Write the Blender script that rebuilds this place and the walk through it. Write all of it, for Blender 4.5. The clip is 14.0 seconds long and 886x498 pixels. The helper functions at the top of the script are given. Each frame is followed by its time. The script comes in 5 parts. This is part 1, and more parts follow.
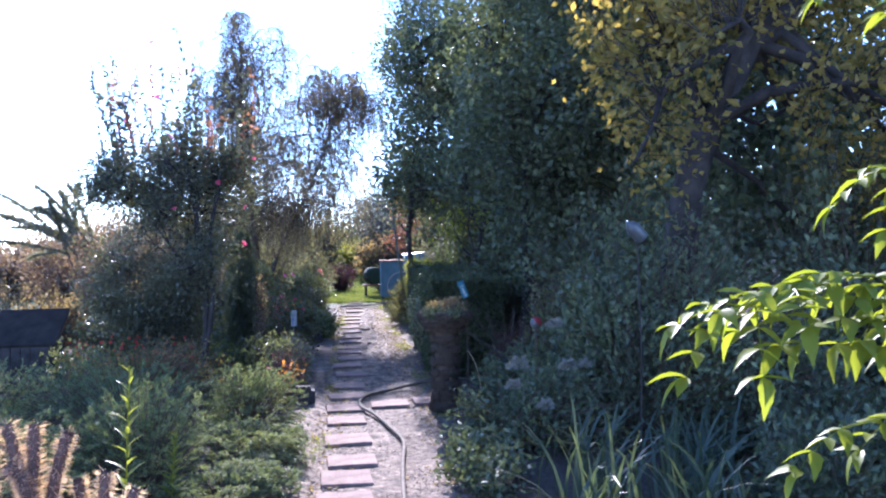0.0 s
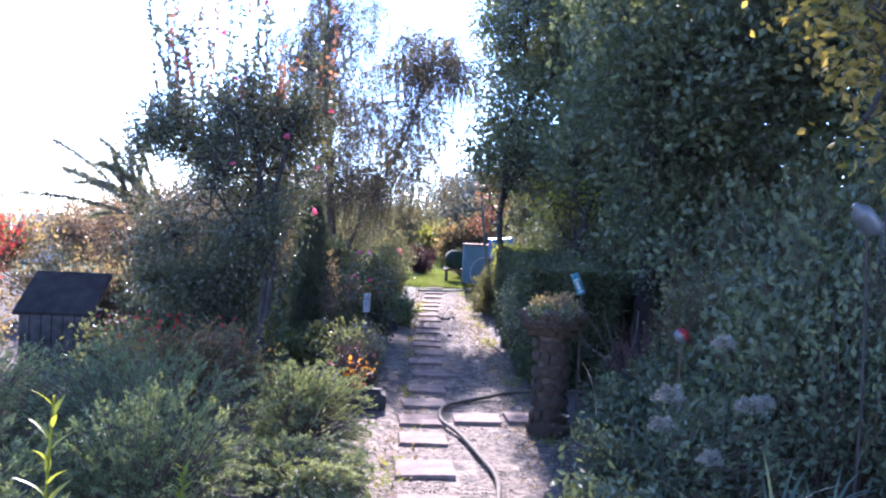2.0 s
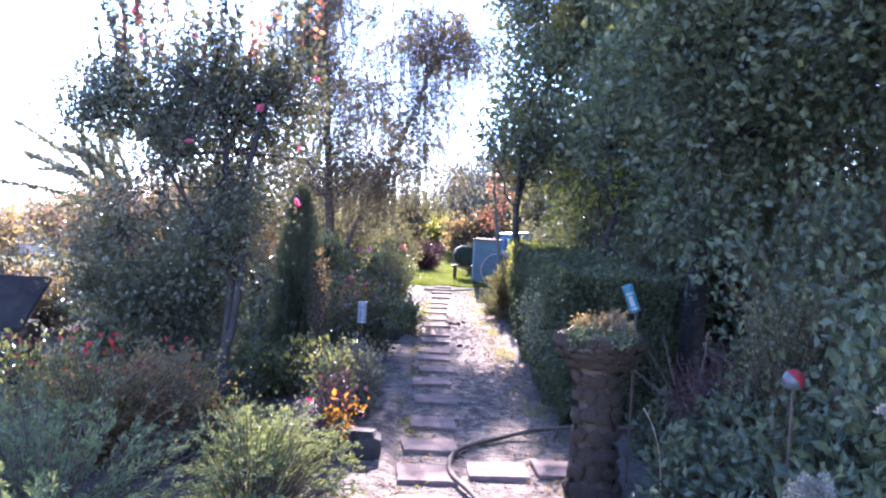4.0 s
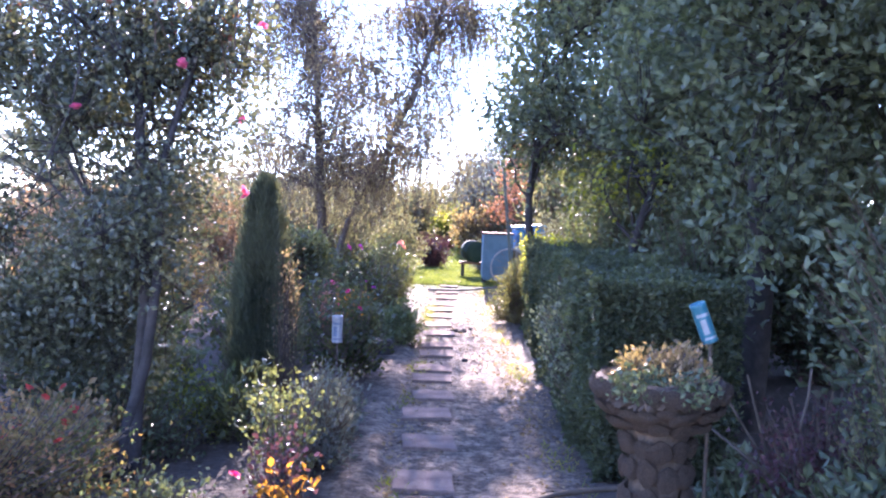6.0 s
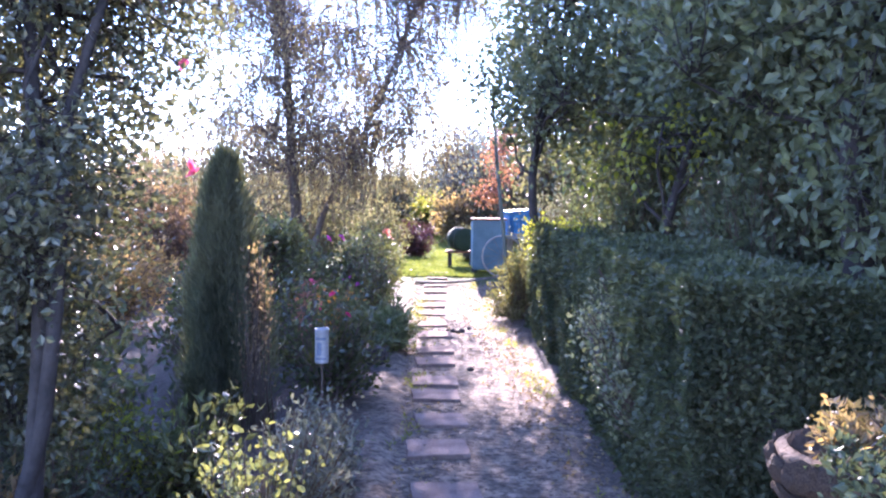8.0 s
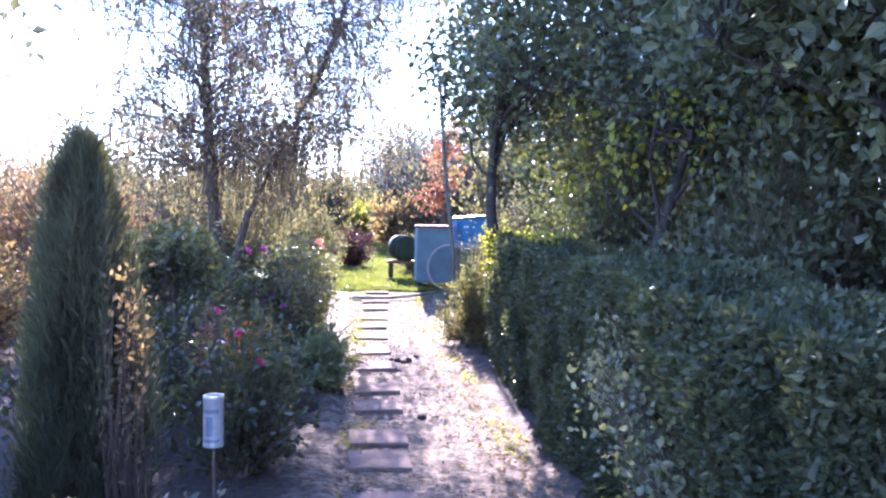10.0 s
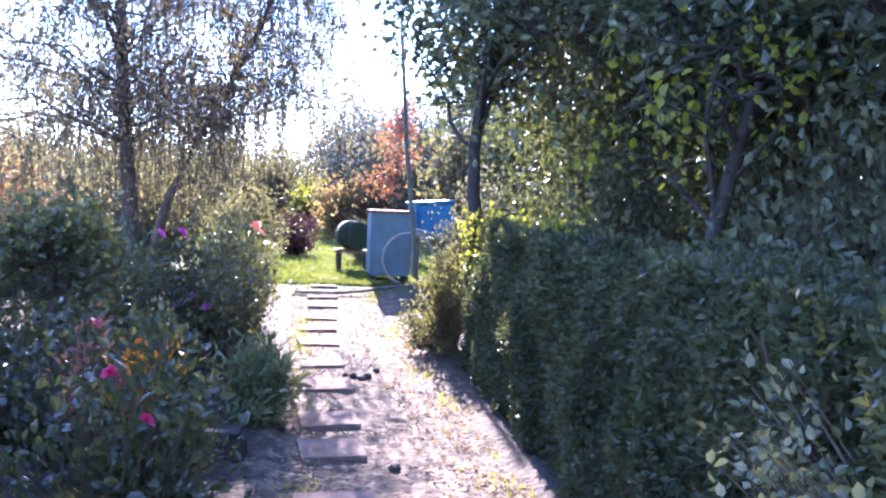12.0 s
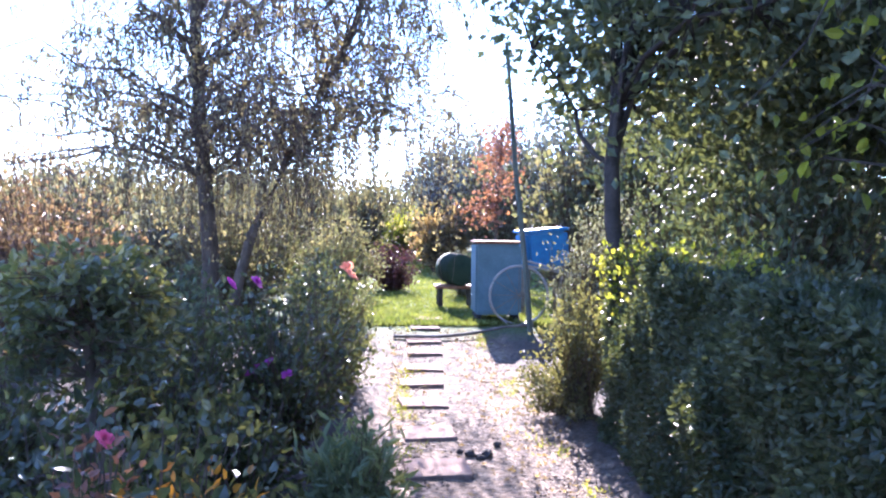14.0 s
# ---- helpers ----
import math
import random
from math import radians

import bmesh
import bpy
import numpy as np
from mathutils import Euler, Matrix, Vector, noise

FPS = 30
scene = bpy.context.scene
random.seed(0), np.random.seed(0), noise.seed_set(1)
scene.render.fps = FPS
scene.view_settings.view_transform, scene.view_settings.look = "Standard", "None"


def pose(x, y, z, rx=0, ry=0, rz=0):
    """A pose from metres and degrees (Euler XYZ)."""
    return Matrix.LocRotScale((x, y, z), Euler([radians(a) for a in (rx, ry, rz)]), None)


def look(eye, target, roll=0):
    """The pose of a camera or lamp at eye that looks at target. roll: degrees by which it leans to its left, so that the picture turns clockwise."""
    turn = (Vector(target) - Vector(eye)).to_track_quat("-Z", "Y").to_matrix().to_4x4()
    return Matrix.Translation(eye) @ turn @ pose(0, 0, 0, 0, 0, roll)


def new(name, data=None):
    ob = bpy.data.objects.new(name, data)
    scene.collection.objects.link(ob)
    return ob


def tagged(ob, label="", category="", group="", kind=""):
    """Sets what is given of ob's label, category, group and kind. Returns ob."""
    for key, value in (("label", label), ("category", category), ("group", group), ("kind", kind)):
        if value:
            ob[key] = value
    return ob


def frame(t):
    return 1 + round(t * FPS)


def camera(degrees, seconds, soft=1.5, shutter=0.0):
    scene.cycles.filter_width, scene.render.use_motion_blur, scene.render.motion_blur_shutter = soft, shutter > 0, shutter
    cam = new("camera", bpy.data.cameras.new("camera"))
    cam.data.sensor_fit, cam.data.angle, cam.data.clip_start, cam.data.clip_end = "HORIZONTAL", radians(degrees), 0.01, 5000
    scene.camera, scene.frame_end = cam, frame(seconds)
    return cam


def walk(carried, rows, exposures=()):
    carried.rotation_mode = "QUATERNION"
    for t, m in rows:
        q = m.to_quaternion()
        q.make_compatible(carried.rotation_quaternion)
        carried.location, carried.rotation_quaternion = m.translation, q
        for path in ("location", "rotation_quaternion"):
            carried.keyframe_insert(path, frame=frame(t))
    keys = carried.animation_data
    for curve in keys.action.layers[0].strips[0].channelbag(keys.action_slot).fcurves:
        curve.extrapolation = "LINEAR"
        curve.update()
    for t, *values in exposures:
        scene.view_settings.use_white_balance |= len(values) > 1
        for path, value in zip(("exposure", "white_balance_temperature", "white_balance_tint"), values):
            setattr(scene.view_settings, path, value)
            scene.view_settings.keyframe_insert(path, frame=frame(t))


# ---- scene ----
cam = camera(54.8, 14.0, soft=2.2)
PATH = [
    (0, (0.01, 0.006, 1.505), (0.27, 1.989, 1.49), -1.0),
    (0.5, (0.025, 0.421, 1.469), (0.286, 2.404, 1.435), -1.4),
    (1, (0.0, 0.832, 1.49), (0.249, 2.815, 1.43), -0.5),
    (1.5, (-0.009, 1.277, 1.46), (0.095, 3.272, 1.378), 1.5),
    (2, (-0.042, 1.684, 1.434), (0.038, 3.682, 1.384), 2.6),
    (2.5, (-0.072, 2.077, 1.449), (0.206, 4.058, 1.417), 2.7),
    (3, (-0.082, 2.432, 1.455), (0.029, 4.428, 1.416), 2.2),
    (3.2, (-0.077, 2.598, 1.452), (0.012, 4.594, 1.375), 2.2),
    (5.3, (0.17, 4.347, 1.473), (0.207, 6.346, 1.42), 3.6),
    (5.5, (0.189, 4.522, 1.458), (0.262, 6.52, 1.395), 3.3),
    (6, (0.165, 4.909, 1.45), (0.201, 6.907, 1.364), 2.1),
    (6.5, (0.009, 5.22, 1.427), (-0.062, 7.215, 1.298), 1.7),
    (7, (-0.081, 5.554, 1.43), (-0.121, 7.549, 1.293), 0.2),
    (7.5, (-0.081, 5.961, 1.418), (-0.055, 7.957, 1.291), 0.7),
    (8, (-0.035, 6.331, 1.4), (0.063, 8.325, 1.286), 0.9),
    (8.5, (-0.003, 6.636, 1.439), (0.209, 8.623, 1.359), 1.2),
    (8.7, (-0.009, 6.728, 1.442), (0.208, 8.714, 1.353), 1.3),
    (10.8, (-0.015, 8.637, 1.349), (0.241, 10.617, 1.238), 1.2),
    (11, (-0.011, 8.786, 1.336), (0.249, 10.766, 1.219), 1.4),
    (11.5, (-0.045, 9.203, 1.328), (0.318, 11.167, 1.228), 2.9),
    (12, (-0.035, 9.598, 1.296), (0.346, 11.557, 1.177), 2.6),
    (12.5, (-0.062, 9.918, 1.316), (0.094, 11.908, 1.192), 1.5),
    (13, (-0.12, 10.188, 1.32), (0.069, 12.176, 1.205), 1.3),
    (13.5, (-0.088, 10.492, 1.296), (0.131, 12.476, 1.168), 1.3),
    (14, (-0.029, 10.92, 1.328), (0.133, 12.912, 1.263), 0.7),
]
walk(cam, [(t, look(eye, target, roll)) for t, eye, target, roll in PATH], exposures=[(0, 2.15, 5150, 28), (2.5, 2.6, 5400, 34), (6.5, 3.25, 5650, 40), (11.5, 3.2, 5450, 38), (14, 2.95, 5400, 32)])

# ---- world and sun ----
SUN_EL, SUN_AZ = radians(28), radians(1)
world = bpy.data.worlds.new("sky")
scene.world = world
world.use_nodes = True
wn = world.node_tree.nodes
sky = wn.new("ShaderNodeTexSky")
sky.sky_type, sky.sun_disc, sky.sun_elevation, sky.sun_rotation = "NISHITA", False, SUN_EL, SUN_AZ
sky.dust_density, sky.air_density, sky.ozone_density = 0.0, 0.85, 3.0
wn["Background"].inputs["Strength"].default_value = 0.15
world.node_tree.links.new(sky.outputs[0], wn["Background"].inputs["Color"])
sun = new("sun", bpy.data.lights.new("sun", "SUN"))
sun.data.energy, sun.data.angle, sun.data.color = 5.0, radians(0.5), (1.0, 0.90, 0.74)
sun_way = Vector((math.sin(SUN_AZ) * math.cos(SUN_EL), math.cos(SUN_AZ) * math.cos(SUN_EL), math.sin(SUN_EL)))
sun.matrix_world = look(sun_way * 60, (0, 0, 0))

# ---- materials ----


def nodes_of(name):
    m = bpy.data.materials.new(name)
    m.use_nodes = True
    nt = m.node_tree
    return m, nt, nt.nodes["Principled BSDF"], nt.links.new


def ramp(nt, fac, *stops):
    r = nt.nodes.new("ShaderNodeValToRGB")
    while len(r.color_ramp.elements) < len(stops):
        r.color_ramp.elements.new(0.5)
    for e, (p, c) in zip(r.color_ramp.elements, stops):
        e.position, e.color = p, (*c, 1)
    nt.links.new(fac, r.inputs[0])
    return r.outputs[0]


def noise_of(nt, scale, detail=4, coords="Object"):
    tc, n = nt.nodes.new("ShaderNodeTexCoord"), nt.nodes.new("ShaderNodeTexNoise")
    n.inputs["Scale"].default_value, n.inputs["Detail"].default_value = scale, detail
    nt.links.new(tc.outputs[coords], n.inputs["Vector"])
    return n.outputs["Fac"]


def mixed(nt, fac, a, b, how="MIX"):
    mx = nt.nodes.new("ShaderNodeMix")
    mx.data_type, mx.blend_type = "RGBA", how
    for sock, v in ((mx.inputs[0], fac), (mx.inputs[6], a), (mx.inputs[7], b)):
        if isinstance(v, (int, float)):
            sock.default_value = v
        elif isinstance(v, tuple):
            sock.default_value = (*v, 1)
        else:
            nt.links.new(v, sock)
    return mx.outputs[2]


def bumped(nt, bsdf, height, strength=0.4, dist=0.01):
    b = nt.nodes.new("ShaderNodeBump")
    b.inputs["Strength"].default_value, b.inputs["Distance"].default_value = strength, dist
    nt.links.new(height, b.inputs["Height"])
    nt.links.new(b.outputs[0], bsdf.inputs["Normal"])


def leaf_mat(name, dark, mid, light, rough=0.42, through_light=0.42, glow=1.7, warm=0.45):
    """Leaves: each one its own shade, glossy skin, light coming through."""
    m, nt, p, link = nodes_of(name)
    geo = nt.nodes.new("ShaderNodeNewGeometry")
    col = ramp(nt, geo.outputs["Random Per Island"], (0.0, dark), (0.55, mid), (1.0, light))
    col = mixed(nt, 0.5, col, ramp(nt, noise_of(nt, 1.7, 2), (0.35, dark), (0.7, light)))
    link(col, p.inputs["Base Color"])
    p.inputs["Roughness"].default_value = rough
    p.inputs["Specular IOR Level"].default_value = 0.5 if rough < 0.37 else 0.28
    t = nt.nodes.new("ShaderNodeBsdfTranslucent")
    link(mixed(nt, 1.0, col, (glow, glow * 0.95, glow * warm), "MULTIPLY"), t.inputs[0])
    mx = nt.nodes.new("ShaderNodeMixShader")
    mx.inputs[0].default_value = through_light
    link(p.outputs[0], mx.inputs[1])
    link(t.outputs[0], mx.inputs[2])
    link(mx.outputs[0], nt.nodes["Material Output"].inputs[0])
    return m


def solid_mat(name, a, b, scale=6, rough=0.8, metal=0.0, bump=0.3, fine=60, dist=0.01):
    """Two tones broken up at two scales, with a fine relief."""
    m, nt, p, link = nodes_of(name)
    col = ramp(nt, noise_of(nt, scale, 6), (0.3, a), (0.7, b))
    grain = noise_of(nt, fine, 3)
    col = mixed(nt, 0.25, col, ramp(nt, grain, (0.3, (0.15, 0.15, 0.15)), (0.7, (1, 1, 1))), "MULTIPLY")
    oi = nt.nodes.new("ShaderNodeObjectInfo")
    col = mixed(nt, 0.22, col, ramp(nt, oi.outputs["Random"], (0, (0.5, 0.48, 0.46)), (1, (1, 1, 1))), "MULTIPLY")
    link(col, p.inputs["Base Color"])
    p.inputs["Roughness"].default_value, p.inputs["Metallic"].default_value = rough, metal
    p.inputs["Specular IOR Level"].default_value = 0.15 if rough > 0.75 else 0.5
    bumped(nt, p, grain, bump, dist)
    return m


M = {
    "rose": leaf_mat("rose leaves", (0.03, 0.038, 0.024), (0.06, 0.075, 0.04), (0.12, 0.125, 0.062), 0.26, 0.42),
    "tree": leaf_mat("tree leaves", (0.037, 0.050, 0.032), (0.083, 0.100, 0.051), (0.183, 0.185, 0.081), 0.36),
    "orchard": leaf_mat("orchard leaves", (0.032, 0.04, 0.028), (0.065, 0.076, 0.044), (0.13, 0.13, 0.066), 0.34, 0.34, 1.4, 0.6),
    "dense": leaf_mat("dense tree leaves", (0.034, 0.048, 0.032), (0.075, 0.095, 0.055), (0.15, 0.17, 0.085), 0.5, 0.24),
    "lime": leaf_mat("lime leaves", (0.084, 0.110, 0.018), (0.168, 0.200, 0.030), (0.288, 0.280, 0.048), 0.4, 0.5),
    "bright": leaf_mat("bright leaves", (0.09, 0.125, 0.01), (0.15, 0.185, 0.016), (0.23, 0.25, 0.025), 0.5, 0.55),
    "gold": leaf_mat("golden leaves", (0.07, 0.07, 0.026), (0.16, 0.13, 0.042), (0.36, 0.25, 0.065), 0.5, 0.5),
    "rust": leaf_mat("russet leaves", (0.11, 0.07, 0.06), (0.18, 0.12, 0.10), (0.26, 0.19, 0.155), 0.5, 0.45, 1.5),
    "coral": leaf_mat("coral red leaves", (0.16, 0.07, 0.055), (0.27, 0.12, 0.09), (0.36, 0.18, 0.14), 0.5, 0.4, 1.3),
    "amber": leaf_mat("amber leaves", (0.2, 0.085, 0.02), (0.34, 0.15, 0.022), (0.46, 0.24, 0.03), 0.45, 0.5, 1.4),
    "wine": leaf_mat("wine red leaves", (0.03, 0.014, 0.018), (0.065, 0.026, 0.032), (0.115, 0.05, 0.055), 0.4, 0.28, 1.3, 0.8),
    "red": leaf_mat("red leaves", (0.25, 0.02, 0.03), (0.42, 0.04, 0.05), (0.5, 0.09, 0.08), 0.45, 0.5, 1.4),
    "birch": leaf_mat("birch leaves", (0.07, 0.07, 0.06), (0.14, 0.13, 0.10), (0.26, 0.21, 0.15), 0.45, 0.5),
    "juniper": leaf_mat("juniper needles", (0.055, 0.08, 0.04), (0.12, 0.148, 0.072), (0.24, 0.26, 0.125), 0.6, 0.3),
    "silver": leaf_mat("silver green leaves", (0.06, 0.07, 0.066), (0.11, 0.12, 0.108), (0.19, 0.19, 0.17), 0.6, 0.35),
    "cypress": leaf_mat("cypress scales", (0.045, 0.055, 0.036), (0.085, 0.098, 0.06), (0.16, 0.16, 0.1), 0.6, 0.3),
    "hedge": leaf_mat("hedge leaves", (0.022, 0.034, 0.018), (0.048, 0.063, 0.032), (0.115, 0.125, 0.062), 0.4, 0.32),
    "varieg": leaf_mat("variegated leaves", (0.05, 0.07, 0.035), (0.15, 0.155, 0.08), (0.34, 0.32, 0.19), 0.35, 0.35),
    "olive": leaf_mat("olive bush leaves", (0.083, 0.070, 0.042), (0.182, 0.142, 0.083), (0.362, 0.244, 0.145), 0.5, 0.45),
    "box": leaf_mat("boxwood leaves", (0.06, 0.064, 0.034), (0.115, 0.118, 0.06), (0.22, 0.205, 0.11), 0.4, 0.4),
    "salvia": leaf_mat("reddening leaves", (0.06, 0.085, 0.035), (0.12, 0.14, 0.055), (0.34, 0.14, 0.09), 0.45, 0.5),
    "iris": leaf_mat("iris blades", (0.026, 0.04, 0.03), (0.052, 0.074, 0.05), (0.1, 0.125, 0.082), 0.5, 0.35),
    "grass": leaf_mat("lawn grass", (0.07, 0.1, 0.03), (0.12, 0.155, 0.05), (0.2, 0.22, 0.08), 0.55, 0.38),
    "dry": leaf_mat("dry grass", (0.10, 0.07, 0.05), (0.2, 0.145, 0.1), (0.32, 0.25, 0.18), 0.7, 0.4),
    "plume": leaf_mat("tamarisk plumes", (0.10, 0.11, 0.085), (0.16, 0.165, 0.13), (0.22, 0.21, 0.17), 0.6, 0.35),
    "crumb": leaf_mat("soil crumbs", (0.05, 0.035, 0.025), (0.12, 0.085, 0.06), (0.24, 0.175, 0.125), 0.9, 0.0, 1.0),
    # Haze of distance put into the leaf colours: greyer in far, bluer in farblue.
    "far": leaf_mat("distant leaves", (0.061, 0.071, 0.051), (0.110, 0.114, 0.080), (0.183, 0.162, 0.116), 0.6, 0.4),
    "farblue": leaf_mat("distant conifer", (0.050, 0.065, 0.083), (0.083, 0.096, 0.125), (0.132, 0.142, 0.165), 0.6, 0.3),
    "pink": leaf_mat("pink petals", (0.55, 0.06, 0.14), (0.68, 0.10, 0.20), (0.78, 0.2, 0.3), 0.5, 0.5, 1.3, 1.0),
    "crimson": leaf_mat("crimson petals", (0.40, 0.01, 0.07), (0.52, 0.02, 0.11), (0.6, 0.05, 0.16), 0.5, 0.4, 1.2, 1.0),
    "magenta": leaf_mat("magenta petals", (0.42, 0.03, 0.28), (0.5, 0.06, 0.34), (0.62, 0.14, 0.45), 0.5, 0.5, 1.3, 1.0),
    "salmon": leaf_mat("salmon petals", (0.7, 0.25, 0.16), (0.78, 0.34, 0.22), (0.85, 0.45, 0.3), 0.5, 0.5, 1.3, 1.0),
    "cream": leaf_mat("cream florets", (0.13, 0.13, 0.105), (0.21, 0.205, 0.165), (0.32, 0.31, 0.25), 0.6, 0.3, 1.2, 1.0),
    "spine": leaf_mat("cactus spines", (0.42, 0.27, 0.22), (0.55, 0.40, 0.34), (0.68, 0.55, 0.48), 0.5, 0.5, 1.3),
    "darkbark": solid_mat("dark wet bark", (0.025, 0.022, 0.02), (0.065, 0.056, 0.05), 9, 0.9, 0, 0.8, 45),
    "bark": solid_mat("grey brown bark", (0.06, 0.05, 0.042), (0.15, 0.125, 0.10), 9, 0.9, 0, 0.8, 45),
    "palebark": solid_mat("pale bark", (0.14, 0.12, 0.10), (0.30, 0.26, 0.22), 7, 0.85, 0, 0.7, 40),
    "twig": solid_mat("thin twigs", (0.07, 0.05, 0.035), (0.15, 0.11, 0.08), 9, 0.85),
    "slab": solid_mat("pinkish concrete slab", (0.17, 0.112, 0.086), (0.31, 0.215, 0.17), 7, 0.92, 0, 0.8, 55),
    "darkgreen": solid_mat("dark green painted steel", (0.014, 0.025, 0.016), (0.03, 0.045, 0.028), 6, 0.8, 0, 0.2, 50),
    "stone": solid_mat("rough field stone", (0.05, 0.037, 0.027), (0.15, 0.108, 0.077), 9, 0.92, 0, 0.9, 35, 0.02),
    "darkstone": solid_mat("dark weathered wood", (0.03, 0.027, 0.025), (0.075, 0.065, 0.058), 8, 0.9, 0, 0.8, 40),
    "hose": solid_mat("dusty rubber hose", (0.075, 0.056, 0.04), (0.15, 0.115, 0.08), 12, 0.82, 0, 0.15, 80),
    "greyblue": solid_mat("weathered grey blue paint", (0.06, 0.14, 0.19), (0.10, 0.20, 0.26), 4, 0.55, 0, 0.2, 50),
    "blue": solid_mat("bright blue plastic", (0.022, 0.19, 0.46), (0.04, 0.26, 0.56), 4, 0.4, 0, 0.12, 50),
    "rustmetal": solid_mat("rusty steel", (0.16, 0.07, 0.04), (0.32, 0.18, 0.12), 14, 0.8, 0.2, 0.5, 60),
    "white": solid_mat("dulled white metal", (0.24, 0.24, 0.24), (0.36, 0.36, 0.36), 8, 0.4, 0, 0.1, 60),
    "print": solid_mat("grey blue print", (0.1, 0.13, 0.18), (0.17, 0.2, 0.26), 8, 0.45, 0, 0.1, 60),
    "teal": solid_mat("teal printed can", (0.022, 0.12, 0.15), (0.04, 0.17, 0.2), 8, 0.3, 0.1, 0.1, 60),
    "cloudy": solid_mat("cloudy grey plastic", (0.05, 0.056, 0.06), (0.1, 0.107, 0.11), 8, 0.4, 0, 0.1, 60),
    "greydull": solid_mat("grey weathered timber", (0.14, 0.12, 0.11), (0.28, 0.25, 0.22), 8, 0.85, 0, 0.6, 40),
    "pole": solid_mat("grey green metal pole", (0.07, 0.1, 0.09), (0.12, 0.16, 0.15), 8, 0.6, 0.2, 0.2, 40),
    "cactus": solid_mat("brownish cactus skin", (0.07, 0.034, 0.024), (0.14, 0.07, 0.048), 9, 0.7, 0, 0.6, 50),
    "roof": solid_mat("dark tarred roof felt", (0.016, 0.013, 0.011), (0.035, 0.029, 0.024), 7, 0.98, 0, 0.5, 50),
    "wallpale": solid_mat("pale house plaster", (0.5, 0.4, 0.33), (0.64, 0.54, 0.45), 2, 0.9, 0, 0.3, 20),
    "rooffar": solid_mat("brown roof sheets", (0.10, 0.075, 0.06), (0.17, 0.13, 0.11), 3, 0.8, 0, 0.3, 20),
}


def ground_mat():
    """Sandy trodden path, dark garden soil beside it, turf past the slabs."""
    m, nt, p, link = nodes_of("garden ground")
    tc, sep = nt.nodes.new("ShaderNodeTexCoord"), nt.nodes.new("ShaderNodeSeparateXYZ")
    link(tc.outputs["Object"], sep.inputs[0])

    def calc(op, a, b):
        n = nt.nodes.new("ShaderNodeMath")
        n.operation = op
        for k, v in enumerate((a, b)):
            if isinstance(v, (int, float)):
                n.inputs[k].default_value = v
            else:
                link(v, n.inputs[k])
        return n.outputs[0]

    edge = noise_of(nt, 3.5, 5)
    mid = calc("ADD", calc("MULTIPLY", sep.outputs[1], 0.033), 0.06)
    off = calc("ABSOLUTE", calc("SUBTRACT", sep.outputs[0], mid), 0)
    off = calc("ADD", off, calc("MULTIPLY", calc("SUBTRACT", edge, 0.5), 0.55))
    on_path = ramp(nt, off, (0.0, (1, 1, 1)), (0.62, (1, 1, 1)), (0.78, (0, 0, 0)))
    blot, fine, grit = noise_of(nt, 8, 7), noise_of(nt, 24, 6), noise_of(nt, 95, 3)
    sand = ramp(nt, blot, (0.34, (0.08, 0.054, 0.034)), (0.48, (0.18, 0.127, 0.084)), (0.66, (0.31, 0.228, 0.158)))
    sand = mixed(nt, 0.85, sand, ramp(nt, fine, (0.38, (0.3, 0.26, 0.23)), (0.56, (1, 1, 1))), "MULTIPLY")
    soil = ramp(nt, fine, (0.3, (0.032, 0.023, 0.015)), (0.7, (0.10, 0.072, 0.05)))
    turf = ramp(nt, fine, (0.3, (0.035, 0.06, 0.012)), (0.7, (0.09, 0.13, 0.025)))
    y = calc("ADD", sep.outputs[1], calc("MULTIPLY", edge, 0.9))
    far = ramp(nt, calc("MULTIPLY", y, 0.01), (0.0, (0, 0, 0)), (0.207, (0, 0, 0)), (0.214, (1, 1, 1)))
    col = mixed(nt, far, mixed(nt, on_path, soil, sand), turf)
    col = mixed(nt, 0.3, col, ramp(nt, grit, (0.3, (0.3, 0.3, 0.3)), (0.6, (1, 1, 1))), "MULTIPLY")
    link(col, p.inputs["Base Color"])
    p.inputs["Roughness"].default_value = 0.95
    bumped(nt, p, calc("ADD", calc("MULTIPLY", fine, 1.0), calc("MULTIPLY", grit, 0.35)), 1.0, 0.04)
    return m


M["ground"] = ground_mat()

# ---- builders ----
rng = np.random.default_rng(11)


def mesh_np(name, verts, faces, mat, smooth=False):
    verts, faces = np.asarray(verts, np.float32), np.asarray(faces, np.int32)
    me = bpy.data.meshes.new(name)
    n, k = faces.shape
    me.vertices.add(len(verts))
    me.vertices.foreach_set("co", verts.ravel())
    me.loops.add(n * k)
    me.loops.foreach_set("vertex_index", faces.ravel())
    me.polygons.add(n)
    me.polygons.foreach_set("loop_start", np.arange(0, n * k, k, dtype=np.int32))
    me.polygons.foreach_set("use_smooth", np.full(n, smooth))
    me.materials.append(M[mat])
    me.update(calc_edges=True)
    return me


def thing(name, at, label, category, group="", kind=""):
    ob = new(name)
    ob.location = at
    return tagged(ob, label, category, group, kind)


def put(name, me, parent, label="", at=None, turn=(0, 0, 0), kind=""):
    ob = new(name, me)
    ob.parent = parent
    if at is not None:
        ob.location = at
    ob.rotation_euler = turn
    if label:
        ob["label"] = label
    if kind:
        ob["kind"] = kind
    return ob


def bm_mesh(name, bm, mat, smooth=False):
    me = bpy.data.meshes.new(name)
    bmesh.ops.recalc_face_normals(bm, faces=bm.faces[:])
    for f in bm.faces:
        f.smooth = smooth
    bm.to_mesh(me)
    bm.free()
    me.materials.append(M[mat])
    return me


